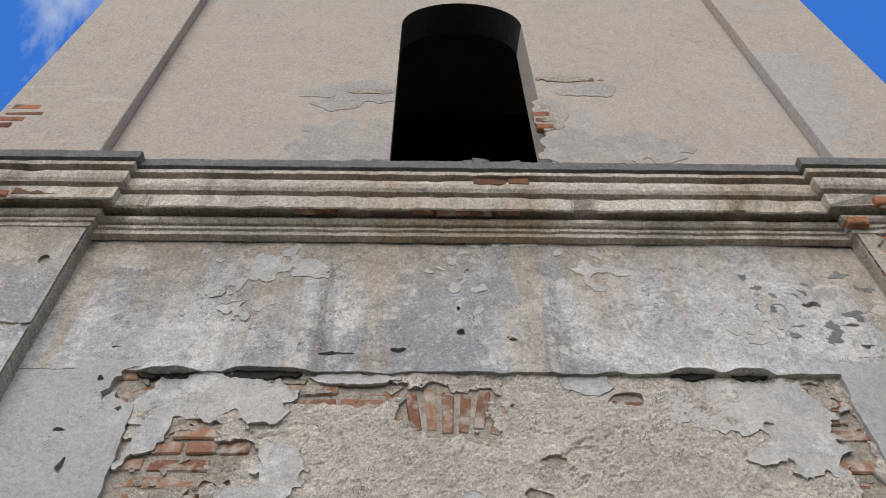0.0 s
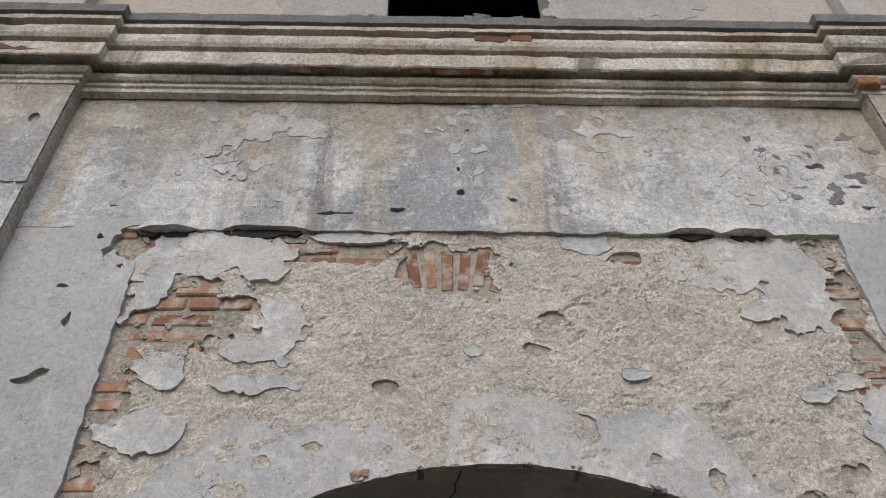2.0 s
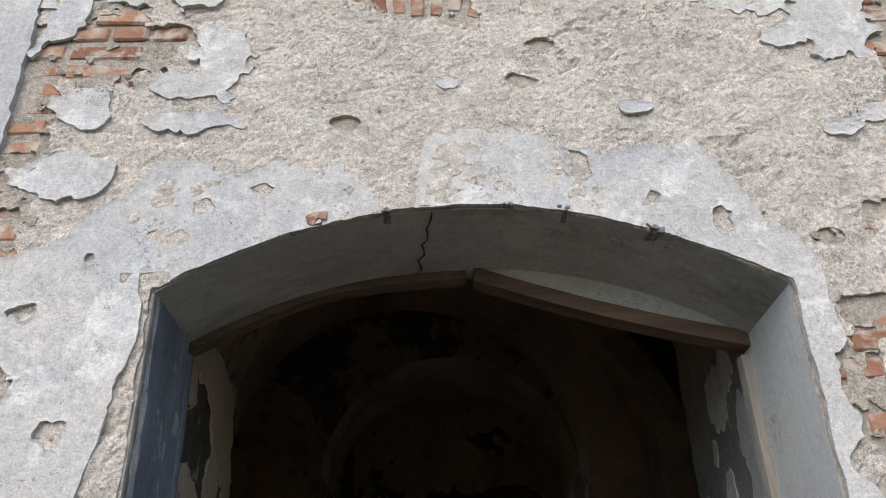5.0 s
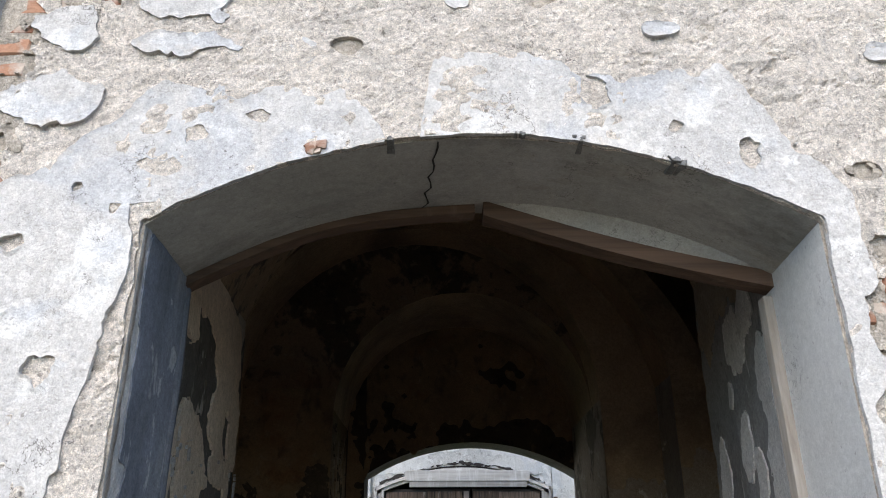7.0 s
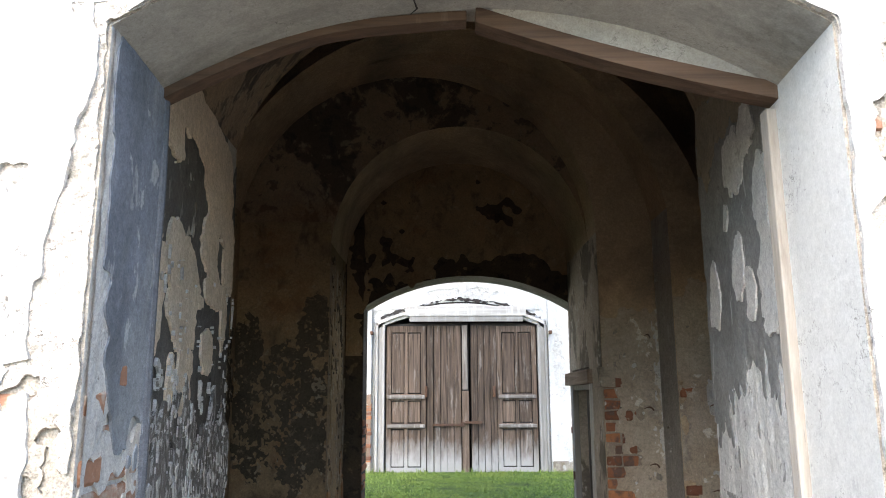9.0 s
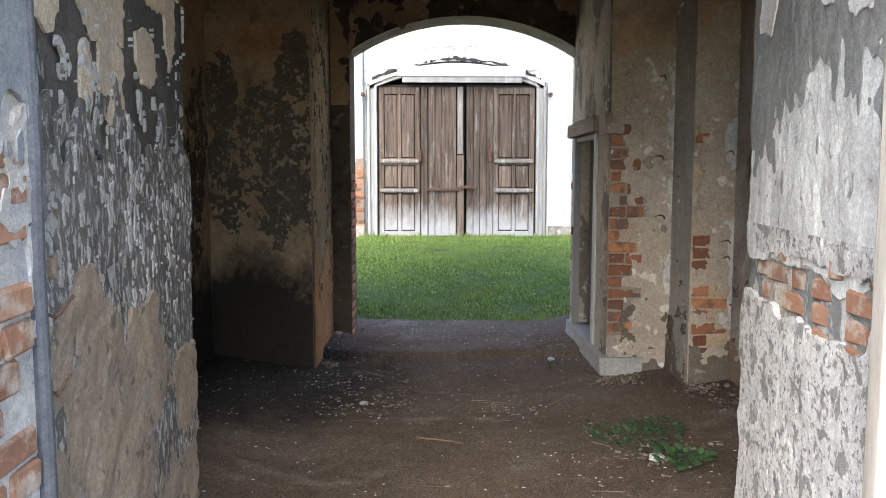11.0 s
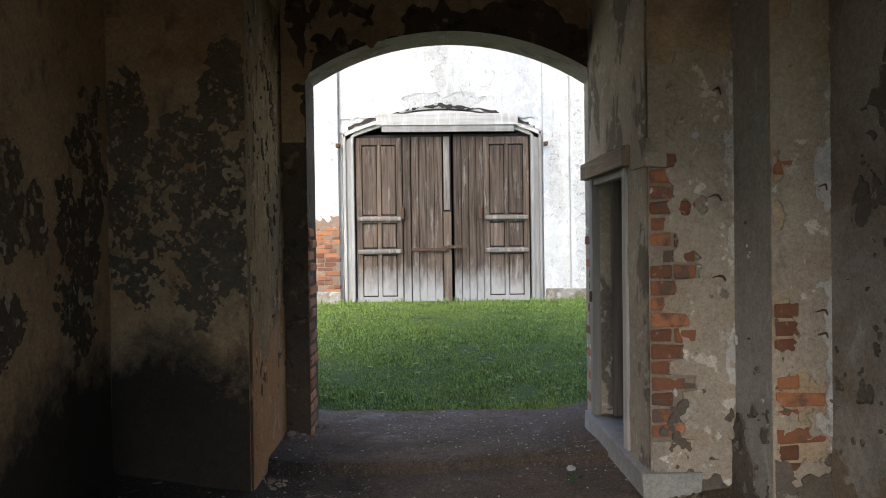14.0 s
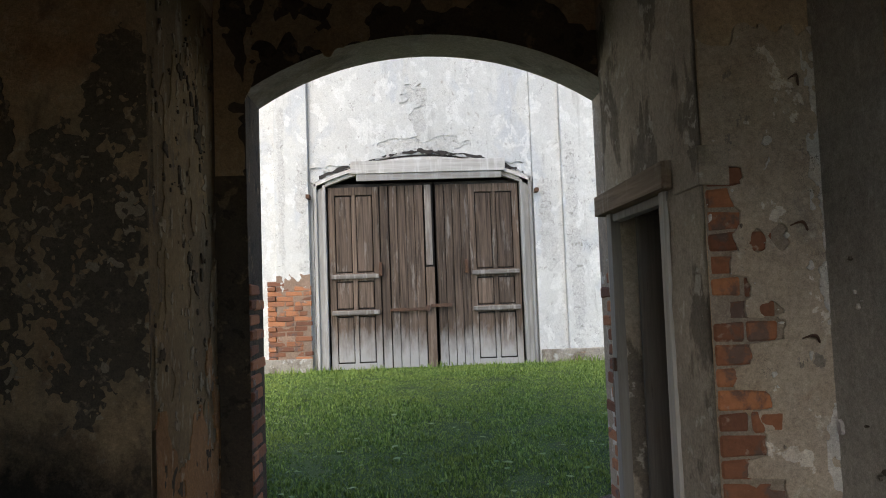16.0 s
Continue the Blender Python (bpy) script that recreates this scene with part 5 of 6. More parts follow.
coat("passage_streak", 8.25, 9.39, 0.0, 3.4, 0.03, lambda u, v: fbm(u * 3, v * 1.2, 321) + 0.35 * fbm(u * 10, v * 6, 322) - 0.05, lambda u, v, w: (-1.13 + w, u, v), 0.006, lambda u, v: 0.002 * fbm(u * 4, v * 4, 3), weathered("olive_grey_plaster", (0.23, 0.16, 0.085), (0.165, 0.115, 0.065), [((0.36, 0.31, 0.23), 17, 0.57, 0.64, (1, 1, 0.5), 0.5), ((0.07, 0.06, 0.048), 9, 0.56, 0.66, (1, 1, 0.5), 0.6), ((0.30, 0.2, 0.1), 3, 0.6, 0.66, (1, 1, 0.4), 0.6)], bump=0.5), bpy.data.objects["wall_passage"], "grey streaked plaster")
strip_spot = lambda u, v, w: (-1.13 + w, u, v)
coat("pale_fleck", 8.22, 9.39, 0.5, 3.3, 0.014, lambda u, v: 0.75 * fbm(u * 8, v * 5, 381, 5, 0.8) + 0.6 * fbm(u * 24, v * 14, 382) - 0.5 - 0.3 * np.clip(1.2 - v, 0, 1), strip_spot, 0.012, lambda u, v: 0.002 * fbm(u * 4, v * 4, 3), fleck_tan, bpy.data.objects["wall_passage"], "pale flecks of old plaster", back=0.004)
coat("dark_scar", 8.22, 9.39, 0.3, 3.3, 0.014, lambda u, v: 0.75 * fbm(u * 6, v * 4, 383, 5, 0.8) + 0.6 * fbm(u * 20, v * 13, 384) - 0.55, strip_spot, 0.014, lambda u, v: 0.002 * fbm(u * 4, v * 4, 3), soot, bpy.data.objects["wall_passage"], "dark scars in the plaster", back=0.004)
coat("orange_foot", 8.22, 9.39, 0.0, 1.5, 0.03, lambda u, v: 0.95 - v + 0.5 * fbm(u * 3, v * 1.6, 325) + 0.45 * fbm(u * 14, v * 6, 326), lambda u, v, w: (-1.13 + w, u, v), 0.014, lambda u, v: 0.006 * fbm(u * 6, v * 6, 327), weathered("orange_clay_plaster", (0.31, 0.16, 0.07), (0.24, 0.13, 0.062), [((0.20, 0.07, 0.04), 8, 0.62, 0.66, FLAT, 0.7), ((0.42, 0.34, 0.24), 14, 0.6, 0.64, (1, 1, 0.4), 0.6)], bump=0.7), bpy.data.objects["wall_passage"], "orange clay plaster at the foot of the wall")
for u0, u1, y, seed, host in ((1.755, 1.812, 7.803, 351, pier), (2.03, 2.118, 7.3, 353, rib)):
    coat("lime_edge", u0, u1, 0.5, 2.7, 0.012, lambda u, v: fbm(u * 6, v * 3, seed) + 0.5 * fbm(u * 20, v * 14, seed + 1) + 14 * (u - u1 + 0.02), on_front(y), 0.024, lambda u, v: 0.003 * fbm(u * 12, v * 12, 4), plaster_thin, host, "pale lime left along the corner", back=0.012)
grime = weathered("damp_dirty_plaster", (0.15, 0.125, 0.10), (0.11, 0.093, 0.075), [((0.30, 0.27, 0.235), 9, 0.58, 0.63, FLAT, 0.7), ((0.05, 0.045, 0.04), 5, 0.55, 0.62, FLAT, 0.7)], bump=0.7)
tan_foot = weathered("damp_tan_render", (0.27, 0.20, 0.14), (0.20, 0.15, 0.105), [((0.10, 0.085, 0.07), 7, 0.55, 0.64, FLAT, 0.7)], bump=0.8)
for host, u0, u1, spot, seed in ((pier, 1.315, 1.812, on_front(7.803), 361), (rib, 1.812, 2.118, on_front(7.3), 363), (rib, 7.31, 7.80, lambda u, v, w: (1.81 - w, u, v), 365)):
    coat("damp_grime", u0, u1, 0.0, 1.0, 0.016, lambda u, v: 0.36 - v + 0.28 * fbm(u * 3, v * 3, seed) + 0.2 * fbm(u * 13, v * 13, seed + 1), spot, 0.024, lambda u, v: 0.005 * fbm(u * 12, v * 12, 4), grime, host, "damp dirt at the foot of the pier", back=0.01)
    coat("dark_scar", u0, u1, 0.3, 1.9, 0.014, lambda u, v: 0.7 * fbm(u * 9, v * 7, seed + 2) + 0.5 * fbm(u * 24, v * 20, seed + 3) - 0.75 - 0.25 * np.clip(v - 0.7, 0, 2), spot, 0.026, lambda u, v: 0.003 * fbm(u * 12, v * 12, 4), grime, host, "dark scars in the plaster", back=0.012)
    coat("lime_splash", u0, u1, 0.6, 3.0, 0.014, lambda u, v: 0.7 * fbm(u * 7, v * 5, seed + 4) + 0.5 * fbm(u * 22, v * 18, seed + 5) - 0.85, spot, 0.025, lambda u, v: 0.003 * fbm(u * 12, v * 12, 4), plaster_thin, host, "pale lime splashes", back=0.012)
porch_right = bpy.data.objects["wall_porch_right"]
on_right = lambda u, v, w: (2.12 - w, u, v)
right_even = lambda u, v: 0.004 * fbm(u * 5, v * 5, 371)
coat("dark_skin", 5.0, 7.29, 1.0, 3.2, 0.02, lambda u, v: np.minimum(blobs([(6.5, 2.35, 0.35, 0.4), (5.9, 2.5, 0.4, 0.5), (6.9, 1.75, 0.2, 0.2), (6.1, 1.6, 0.2, 0.3), (5.4, 2.2, 0.3, 0.4)], 0.8, 5, 373)(u, v), 0.25 - fbm(u * 11, v * 6, 374)), on_right, 0.008, right_even, grime, porch_right, "dark peeled skin on the cement wall")
coat("dark_speckle", 5.0, 7.29, 0.3, 1.6, 0.014, lambda u, v: 0.7 * fbm(u * 8, v * 7, 375, 5, 0.8) + 0.6 * fbm(u * 26, v * 22, 376) - 0.32 - 0.9 * np.abs(v - 0.85), on_right, 0.010, right_even, grime, porch_right, "dark speckled damp patches")
coat("tan_foot", 5.0, 7.29, 0.0, 0.9, 0.025, lambda u, v: 0.42 - v + 0.2 * fbm(u * 3, v * 3, 377) + 0.12 * fbm(u * 12, v * 12, 378), on_right, 0.006, right_even, tan_foot, porch_right, "bare tan render at the foot of the wall")
# tympanum over the far arch
lunette = bpy.data.objects["wall_back"]


def far_arch(u, v):
    w = 2.93 + 0.34 * np.clip(1 - ((u - 0.22) / 1.15) ** 2, 0, 1)
    return np.where(np.abs(u - 0.22) < 1.15, v - w, np.abs(u - 0.22) - 1.15)


coat("ochre_patch", -1.12, 1.31, 2.4, 4.7, 0.03, lambda u, v: np.minimum(far_arch(u, v) - 0.22 - 0.22 * fbm(u * 1.6, v * 1.6, 331) - 0.06 * fbm(u * 12, v * 12, 332), 0.5 + 0.6 * fbm(u * 1.5, v * 1.5, 333) + 0.3 * fbm(u * 9, v * 9, 334) - 3 * np.clip(0.16 - np.hypot(u + 0.05, (v - 3.75) * 1.4), 0, 1)), on_front(9.403), 0.006, lambda u, v: 0.003 * fbm(u * 4, v * 4, 3), tan_dark, lunette, "ochre plaster over the arch")
# ragged brick edge of the far arch
for x, turn, side in ((-0.93, FROM_LEFT, 1), (1.37, FROM_RIGHT, -1)):
    lay_bricks(lunette, lambda u, v: 1.75 - v + 0 * u, 9.41, 9.80, 0.05, 1.8, (lambda x, side: lambda u, v, w: (x + side * w, u, v))(x, side), turn, "red", pitch=0.094, seed=57 + side, proud=0.012)

# plaster round the small doorway
coat("side_plaster", 7.81, 9.39, 0.2, 3.40, 0.025, lambda u, v: np.maximum(np.maximum(8.29 - u, u - 9.31), v - 2.22) + 0.02 * fbm(u * 8, v * 8, 341), lambda u, v, w: (1.312 - w, u, v), 0.008,
    lambda u, v: 0.006 * fbm(u * 4, v * 4, 342) + 0.003 * fbm(u * 16, v * 16, 343), side_plaster, pier, "stained cream plaster round the doorway")

# ---- small doorway in the passage ----
bm = bmesh.new()
add_box(bm, 1.25, 1.60, 7.76, 9.42, 0.09, 0.235, 0.012, 0.01)
sill = part("door_sill", bm, weathered("grey_sill_stone", (0.33, 0.32, 0.30), (0.26, 0.25, 0.235), bump=0.5))
tagged(sill, "worn grey stone sill under the small doorway", "sill")
side_frame = tagged(new("door_frame"), "grey wooden frame of the small side doorway", "door frame")
side_frame.location = (1.32, 8.8, 0.235)


def side_part(name, x0, x1, y0, y1, z0, z1, material, label=""):
    bm = bmesh.new()
    add_box(bm, x0, x1, y0, y1, z0, z1, 0.006, 0.004)
    ob = part(name, bm, material, side_frame, label)
    ob.matrix_parent_inverse = Matrix.Translation((-1.32, -8.8, -0.235))
    return ob


grey_wood = timber("grey_frame_wood", (0.26, 0.245, 0.225), (0.38, 0.365, 0.34), (0.44, 0.425, 0.40), 0.55)
side_part("post", 1.285, 1.35, 8.24, 8.32, 0.235, 2.08, grey_wood)
side_part("post", 1.285, 1.35, 9.22, 9.32, 0.235, 2.08, grey_wood)
side_part("header", 1.24, 1.4, 8.12, 9.42, 2.07, 2.2, timber("split_header_wood", (0.12, 0.085, 0.06), (0.25, 0.19, 0.14), (0.33, 0.28, 0.23), 0.55, axis=1), "brown split header beam")
side_part("header_board", 1.30, 1.36, 8.24, 9.32, 2.02, 2.07, grey_wood)
bracket = side_part("bracket", 1.285, 1.42, 7.785, 8.1, 2.03, 2.2, side_plaster, "grey mortar lump beside the header")
# Darker copy of grey_wood, with the doorway's shade in its colour.
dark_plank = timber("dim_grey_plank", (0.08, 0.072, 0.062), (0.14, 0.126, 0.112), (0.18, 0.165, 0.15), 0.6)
leaf = tagged(new("side_door"), "grey plank door standing open inside the small doorway", "door")
leaf.location = (1.45, 9.15, 0.24)
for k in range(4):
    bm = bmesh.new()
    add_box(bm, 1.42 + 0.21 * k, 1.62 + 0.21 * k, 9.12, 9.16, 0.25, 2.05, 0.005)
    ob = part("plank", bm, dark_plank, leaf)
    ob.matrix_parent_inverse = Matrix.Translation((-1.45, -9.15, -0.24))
bm = bmesh.new()
add_box(bm, 1.27, 1.29, 9.235, 9.275, 1.12, 1.2, 0.004)
ob = part("strike_plate", bm, rust, side_frame)
ob.matrix_parent_inverse = Matrix.Translation((-1.32, -8.8, -0.235))


def wall_hook(x, y, z, s, host):
    """A curved iron stub left in the wall."""
    bm = bmesh.new()
    rings = []
    for k in range(7):
        t = k / 6
        c = Vector((x - s * t, y - 0.055 * math.sin(t * 2.4), z + 0.02 * math.sin(t * 3.1) + 0.015 * t))
        r = 0.012 * (1 - 0.75 * t)
        rings.append([bm.verts.new(c + Vector((0, r * math.cos(a), r * math.sin(a)))) for a in [math.pi / 3 * n for n in range(6)]])
    for a, b in zip(rings, rings[1:]):
        for n in range(6):
            bm.faces.new((a[n], a[(n + 1) % 6], b[(n + 1) % 6], b[n]))
    return tagged(part("wall_hook", bm, rust, smooth=True), "rusty curved iron hook in the plaster pier", "hook", "hooks in the pier")


wall_hook(1.74, 7.79, 1.83, 0.09, pier), wall_hook(1.76, 7.79, 1.36, 0.09, pier), wall_hook(1.74, 7.79, 2.45, 0.06, pier)
wall_hook(2.10, 7.29, 1.2, 0.08, rib), wall_hook(2.10, 7.29, 1.08, 0.07, rib), wall_hook(2.10, 7.29, 1.85, 0.06, rib)

# ---- church wall ----
church = bpy.data.objects["wall_church"]
plinth_grey = weathered("dirty_plinth_render", (0.36, 0.32, 0.27), (0.28, 0.25, 0.21), [((0.16, 0.13, 0.1), 4, 0.52, 0.62, FLAT, 0.8), ((0.34, 0.17, 0.11), 6, 0.6, 0.66, (0.5, 1, 2), 0.7), ((0.5, 0.48, 0.45), 7, 0.58, 0.63, FLAT, 0.7)], bump=0.8)
for x0, x1, p in ((-2.06, -1.52, 0.10), (-2.75, -2.06, 0.04), (2.14, 2.62, 0.04), (2.62, 3.25, 0.11)):
    structure(box("pilaster_church", x0, x1, DOOR - p, DOOR, 0.3, 11, church_white, bevel=0.015), "limewashed flat pilaster on the church wall", "pilaster")
for x0, x1, p in ((-4.5, -1.5, 0.14), (2.16, 4.6, 0.14)):
    structure(box("plinth_church", x0, x1, DOOR - p, DOOR, 0.2, 0.72, plinth_grey, bevel=0.02, wobble=0.01), "crumbling plinth along the church wall", "plinth")
red_mortar = weathered("reddened_mortar", (0.27, 0.185, 0.135), (0.20, 0.14, 0.105), bump=0.8)
coat("mortar_bed", -2.06, -1.52, 0.6, 2.3, 0.03, lambda u, v: 2.02 - v + 0.12 * fbm(u * 5, v * 5, 425) + 0.08 * fbm(u * 14, v * 14, 426), on_front(DOOR - 0.10), 0.005, lambda u, v: 0.003 * fbm(u * 9, v * 9, 3), red_mortar, church, "reddened mortar behind the bricks")
lay_bricks(church, lambda u, v: 1.98 - v + 0.10 * (u + 1.8) + 0.0 * u, -2.20, -1.50, 0.62, 2.1, on_front(DOOR - 0.10), FRONT, "red", pitch=0.08, seed=61, proud=0.012, tall=1.1)
grey_lime = weathered("grey_limewash", (0.55, 0.54, 0.52), (0.48, 0.47, 0.455), [((0.25, 0.24, 0.22), 9, 0.58, 0.64, FLAT, 0.7)], bump=0.6)
wear = blobs([(2.35, 2.9, 0.12, 0.5), (2.4, 2.3, 0.12, 0.3), (2.75, 3.2, 0.1, 0.9), (2.8, 1.6, 0.1, 0.7), (-1.62, 3.0, 0.09, 0.9), (-1.95, 3.6, 0.05, 1.4)], 0.9, 5, 401)
coat("worn_limewash", -2.05, -1.53, 0.7, 5.2, 0.03, wear, on_front(DOOR - 0.10), 0.004, lambda u, v: 0.004 * fbm(u * 8, v * 8, 3), grey_lime, church, "grey worn limewash")
coat("worn_limewash", 2.15, 2.62, 0.7, 5.2, 0.03, wear, on_front(DOOR - 0.04), 0.004, lambda u, v: 0.004 * fbm(u * 8, v * 8, 3), grey_lime, church, "grey worn limewash")
coat("worn_limewash", 2.63, 3.24, 0.7, 5.2, 0.03, wear, on_front(DOOR - 0.11), 0.004, lambda u, v: 0.004 * fbm(u * 8, v * 8, 3), grey_lime, church, "grey worn limewash")


def door_arch(u):
    return 3.52 + 0.45 * np.clip(1 - ((u - 0.335) / 1.795) ** 2, 0, 1)


coat("fallen_plaster", -1.3, 1.9, 3.5, 5.4, 0.02, lambda u, v: np.minimum(blobs([(0.35, 4.15, 0.8, 0.16), (0.3, 4.5, 0.2, 0.35), (0.25, 4.95, 0.25, 0.2), (-1.05, 3.75, 0.3, 0.1)], 0.8, 5, 411)(u, v), v - door_arch(u) - 0.01), on_front(DOOR), 0.006, lambda u, v: 0.005 * fbm(u * 12, v * 12, 4), grey_lime, church, "grey patch where plaster fell over the doors")
coat("limewash", -1.5, 2.13, 3.5, 7.0, 0.035, lambda u, v: np.minimum(-blobs([(0.35, 4.1, 0.75, 0.12), (0.3, 4.45, 0.12, 0.3), (0.25, 4.95, 0.18, 0.16), (-1.05, 3.72, 0.35, 0.08), (1.75, 3.75, 0.2, 0.06)], 0.9, 5, 413)(u, v), v - door_arch(u) - 0.02 + 0.02 * fbm(u * 9, v * 9, 5)), on_front(DOOR), 0.016,
    lambda u, v: 0.006 * fbm(u * 2, v * 2, 415) + 0.002 * fbm(u * 12, v * 12, 416), church_white, church, "flaking limewash over the doors", back=-0.002)


# The gap is a raised black coat, with the hole's darkness in its colour.
coat("broken_edge", -1.35, 2.0, 3.6, 4.25, 0.018, lambda u, v: 0.035 - np.abs(v - door_arch(u) - 0.035 - 0.02 * fbm(u * 3, 0.4 + 0 * v, 417)) + 0.03 * fbm(u * 9, v * 14, 418) - 0.05 * np.clip(np.abs(fbm(u * 1.3, 0.2 + 0 * v, 419)) - 0.1, 0, 1), on_front(DOOR), 0.020,
    lambda u, v: 0.002 * fbm(u * 12, v * 12, 4), void_dark, church, "black strip painted as the dark broken gap where plaster fell over the doors")


# ---- church doors ----
def group_part(host, at, name, bm, material, label=""):
    ob = part(name, bm, material, host, label)
    ob.matrix_parent_inverse = Matrix.Translation([-c for c in at])
    return ob


def board(x0, x1, y0, y1, z0, z1, bevel=0.006, wobble=0.0):
    bm = bmesh.new()
    add_box(bm, x0, x1, y0, y1, z0, z1, bevel, wobble)
    return bm


FRAME_AT = (0.335, DOOR, 0.45)
door_frame = tagged(new("church_door_frame"), "bleached grey moulded timber frame round the church doors", "door frame")
door_frame.location = FRAME_AT
for x0, x1, s in ((-1.45, -1.25, 1), (1.92, 2.12, -1)):
    group_part(door_frame, FRAME_AT, "jamb", board(x0, x1, DOOR - 0.02, DOOR + 0.10, 0.42, 3.55), wood_bleached)
    xo = x0 if s > 0 else x1
    group_part(door_frame, FRAME_AT, "jamb_moulding", board(*sorted((xo + s * 0.005, xo + s * 0.06)), DOOR - 0.06, DOOR - 0.015, 0.42, 3.56, 0.012), wood_bleached)
    group_part(door_frame, FRAME_AT, "jamb_bead", board(*sorted((xo + s * 0.15, xo + s * 0.195)), DOOR - 0.04, DOOR - 0.015, 0.42, 3.5, 0.01), wood_bleached)
head = [(x, z - 0.14) for x, z in segment(-1.45, 2.12, 3.53, 3.93, 28)]
group_part(door_frame, FRAME_AT, "arched_head", swept(head, DOOR - 0.02, DOOR + 0.10, 0.14), wood_lintel)
group_part(door_frame, FRAME_AT, "head_moulding", swept([(x, z + 0.07) for x, z in head], DOOR - 0.06, DOOR - 0.015, 0.05), wood_lintel)
lintel = part("lintel_board", board(-0.83, 1.69, DOOR - 0.10, DOOR - 0.062, 3.655, 3.865, 0.006, 0.008), wood_lintel)
tagged(lintel, "bleached board nailed across the door head", "board")
lower = part("lintel_board", board(-0.74, 1.62, DOOR - 0.085, DOOR - 0.062, 3.54, 3.652, 0.006, 0.006), wood_lintel)
tagged(lower, "narrow bleached board under the door head board", "board")
# Black board added behind the lintel; the void's darkness is in its colour.
void = part("gap_dark_board", board(-0.2, 0.9, DOOR + 0.02, DOOR + 0.12, 3.9, 3.97, 0.01, 0.02), void_dark)
tagged(void, "black board added as the dark of the gap over the doors", "timber")


wood_rail = timber("grey_rail_wood", (0.085, 0.074, 0.065), (0.20, 0.178, 0.16), (0.38, 0.36, 0.34), 0.5, axis=0)


def panel_column(host, at, x0, x1, y):
    """Framed column of three pairs of raised panels."""
    mid = (x0 + x1) / 2
    for a, b in ((x0, x0 + 0.10), (mid - 0.035, mid + 0.035), (x1 - 0.10, x1)):
        group_part(host, at, "stile", board(a, b, y - 0.045, y, 0.47, 3.46, 0.006), wood_door)
    for z0, z1, p in ((3.33, 3.46, 0.045), (1.93, 2.06, 0.045), (1.36, 1.47, 0.045), (0.47, 0.60, 0.045)):
        group_part(host, at, "rail", board(x0 + 0.101, x1 - 0.101, y - p - 0.002, y - 0.002, z0, z1, 0.006), wood_door)
    for z in (1.965, 1.38):
        group_part(host, at, "moulded_rail", board(x0 + 0.02, x1 - 0.02, y - 0.095, y - 0.046, z, z + 0.075, 0.02), wood_rail, "bleached moulded rail")
    for z0, z1 in ((2.08, 3.31), (1.49, 1.91), (0.62, 1.34)):
        for a, b in ((x0 + 0.115, mid - 0.045), (mid + 0.045, x1 - 0.115)):
            group_part(host, at, "panel", board(a, b, y - 0.032, y - 0.004, z0, z1, 0.014), wood_door)


def planks(host, at, x0, x1, y, count, seed):
    rng = random.Random(seed)
    w = (x1 - x0) / count
    for k in range(count):
        gap = rng.uniform(0.005, 0.018)
        group_part(host, at, "plank", board(x0 + k * w + gap, x0 + (k + 1) * w, y - 0.03 - rng.uniform(0, 0.012), y, 0.44 + rng.uniform(-0.02, 0.02), 3.47, 0.005, 0.003), wood_door)


LEFT_AT, RIGHT_AT = (-1.2, DOOR + 0.08, 0.45), (1.88, DOOR + 0.08, 0.45)
left_door = tagged(new("church_door"), "closed weathered plank and panel church door leaf, bleached at the foot", "door", "church doors")
left_door.location = LEFT_AT
right_door = tagged(new("church_door"), "closed weathered plank and panel church door leaf, bleached at the foot", "door", "church doors")
right_door.location = RIGHT_AT
y = DOOR + 0.08
for host, at, x0, x1 in ((left_door, LEFT_AT, -1.245, 0.49), (right_door, RIGHT_AT, 0.525, 1.915)):
    # Black backing puts the dark between the planks into the colour.
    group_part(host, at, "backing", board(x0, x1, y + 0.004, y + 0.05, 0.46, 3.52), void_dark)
panel_column(left_door, LEFT_AT, -1.22, -0.40, y)
planks(left_door, LEFT_AT, -0.39, 0.32, y, 5, 71)
panel_column(right_door, RIGHT_AT, 1.07, 1.89, y)
planks(right_door, RIGHT_AT, 0.53, 1.06, y, 4, 73)
wood_rail_tall = timber("grey_strip_wood", (0.13, 0.105, 0.09), (0.27, 0.235, 0.21), (0.36, 0.33, 0.30), 0.5)
rusty_wood = timber("rust_stained_wood", (0.09, 0.06, 0.045), (0.19, 0.14, 0.105), (0.3, 0.24, 0.2), 0.5)
group_part(left_door, LEFT_AT, "cover_strip", board(0.35, 0.46, y - 0.065, y - 0.02, 2.15, 3.47, 0.008), wood_rail_tall, "split bleached cover strip")
group_part(left_door, LEFT_AT, "cover_strip", board(0.34, 0.48, y - 0.06, y - 0.02, 0.46, 2.12, 0.008), rusty_wood, "rust stained cover strip")
group_part(left_door, LEFT_AT, "latch_bar", board(-0.26, 0.36, y - 0.085, y - 0.06, 1.415, 1.465, 0.006), rust, "rusted flat iron bar")
group_part(right_door, RIGHT_AT, "latch_bar", board(0.40, 0.74, y - 0.10, y - 0.07, 1.46, 1.515, 0.006), rust, "rusted flat iron bar")
group_part(left_door, LEFT_AT, "hasp", board(0.31, 0.39, y - 0.12, y - 0.086, 1.40, 1.50, 0.01), rust, "rusted padlock hasp")
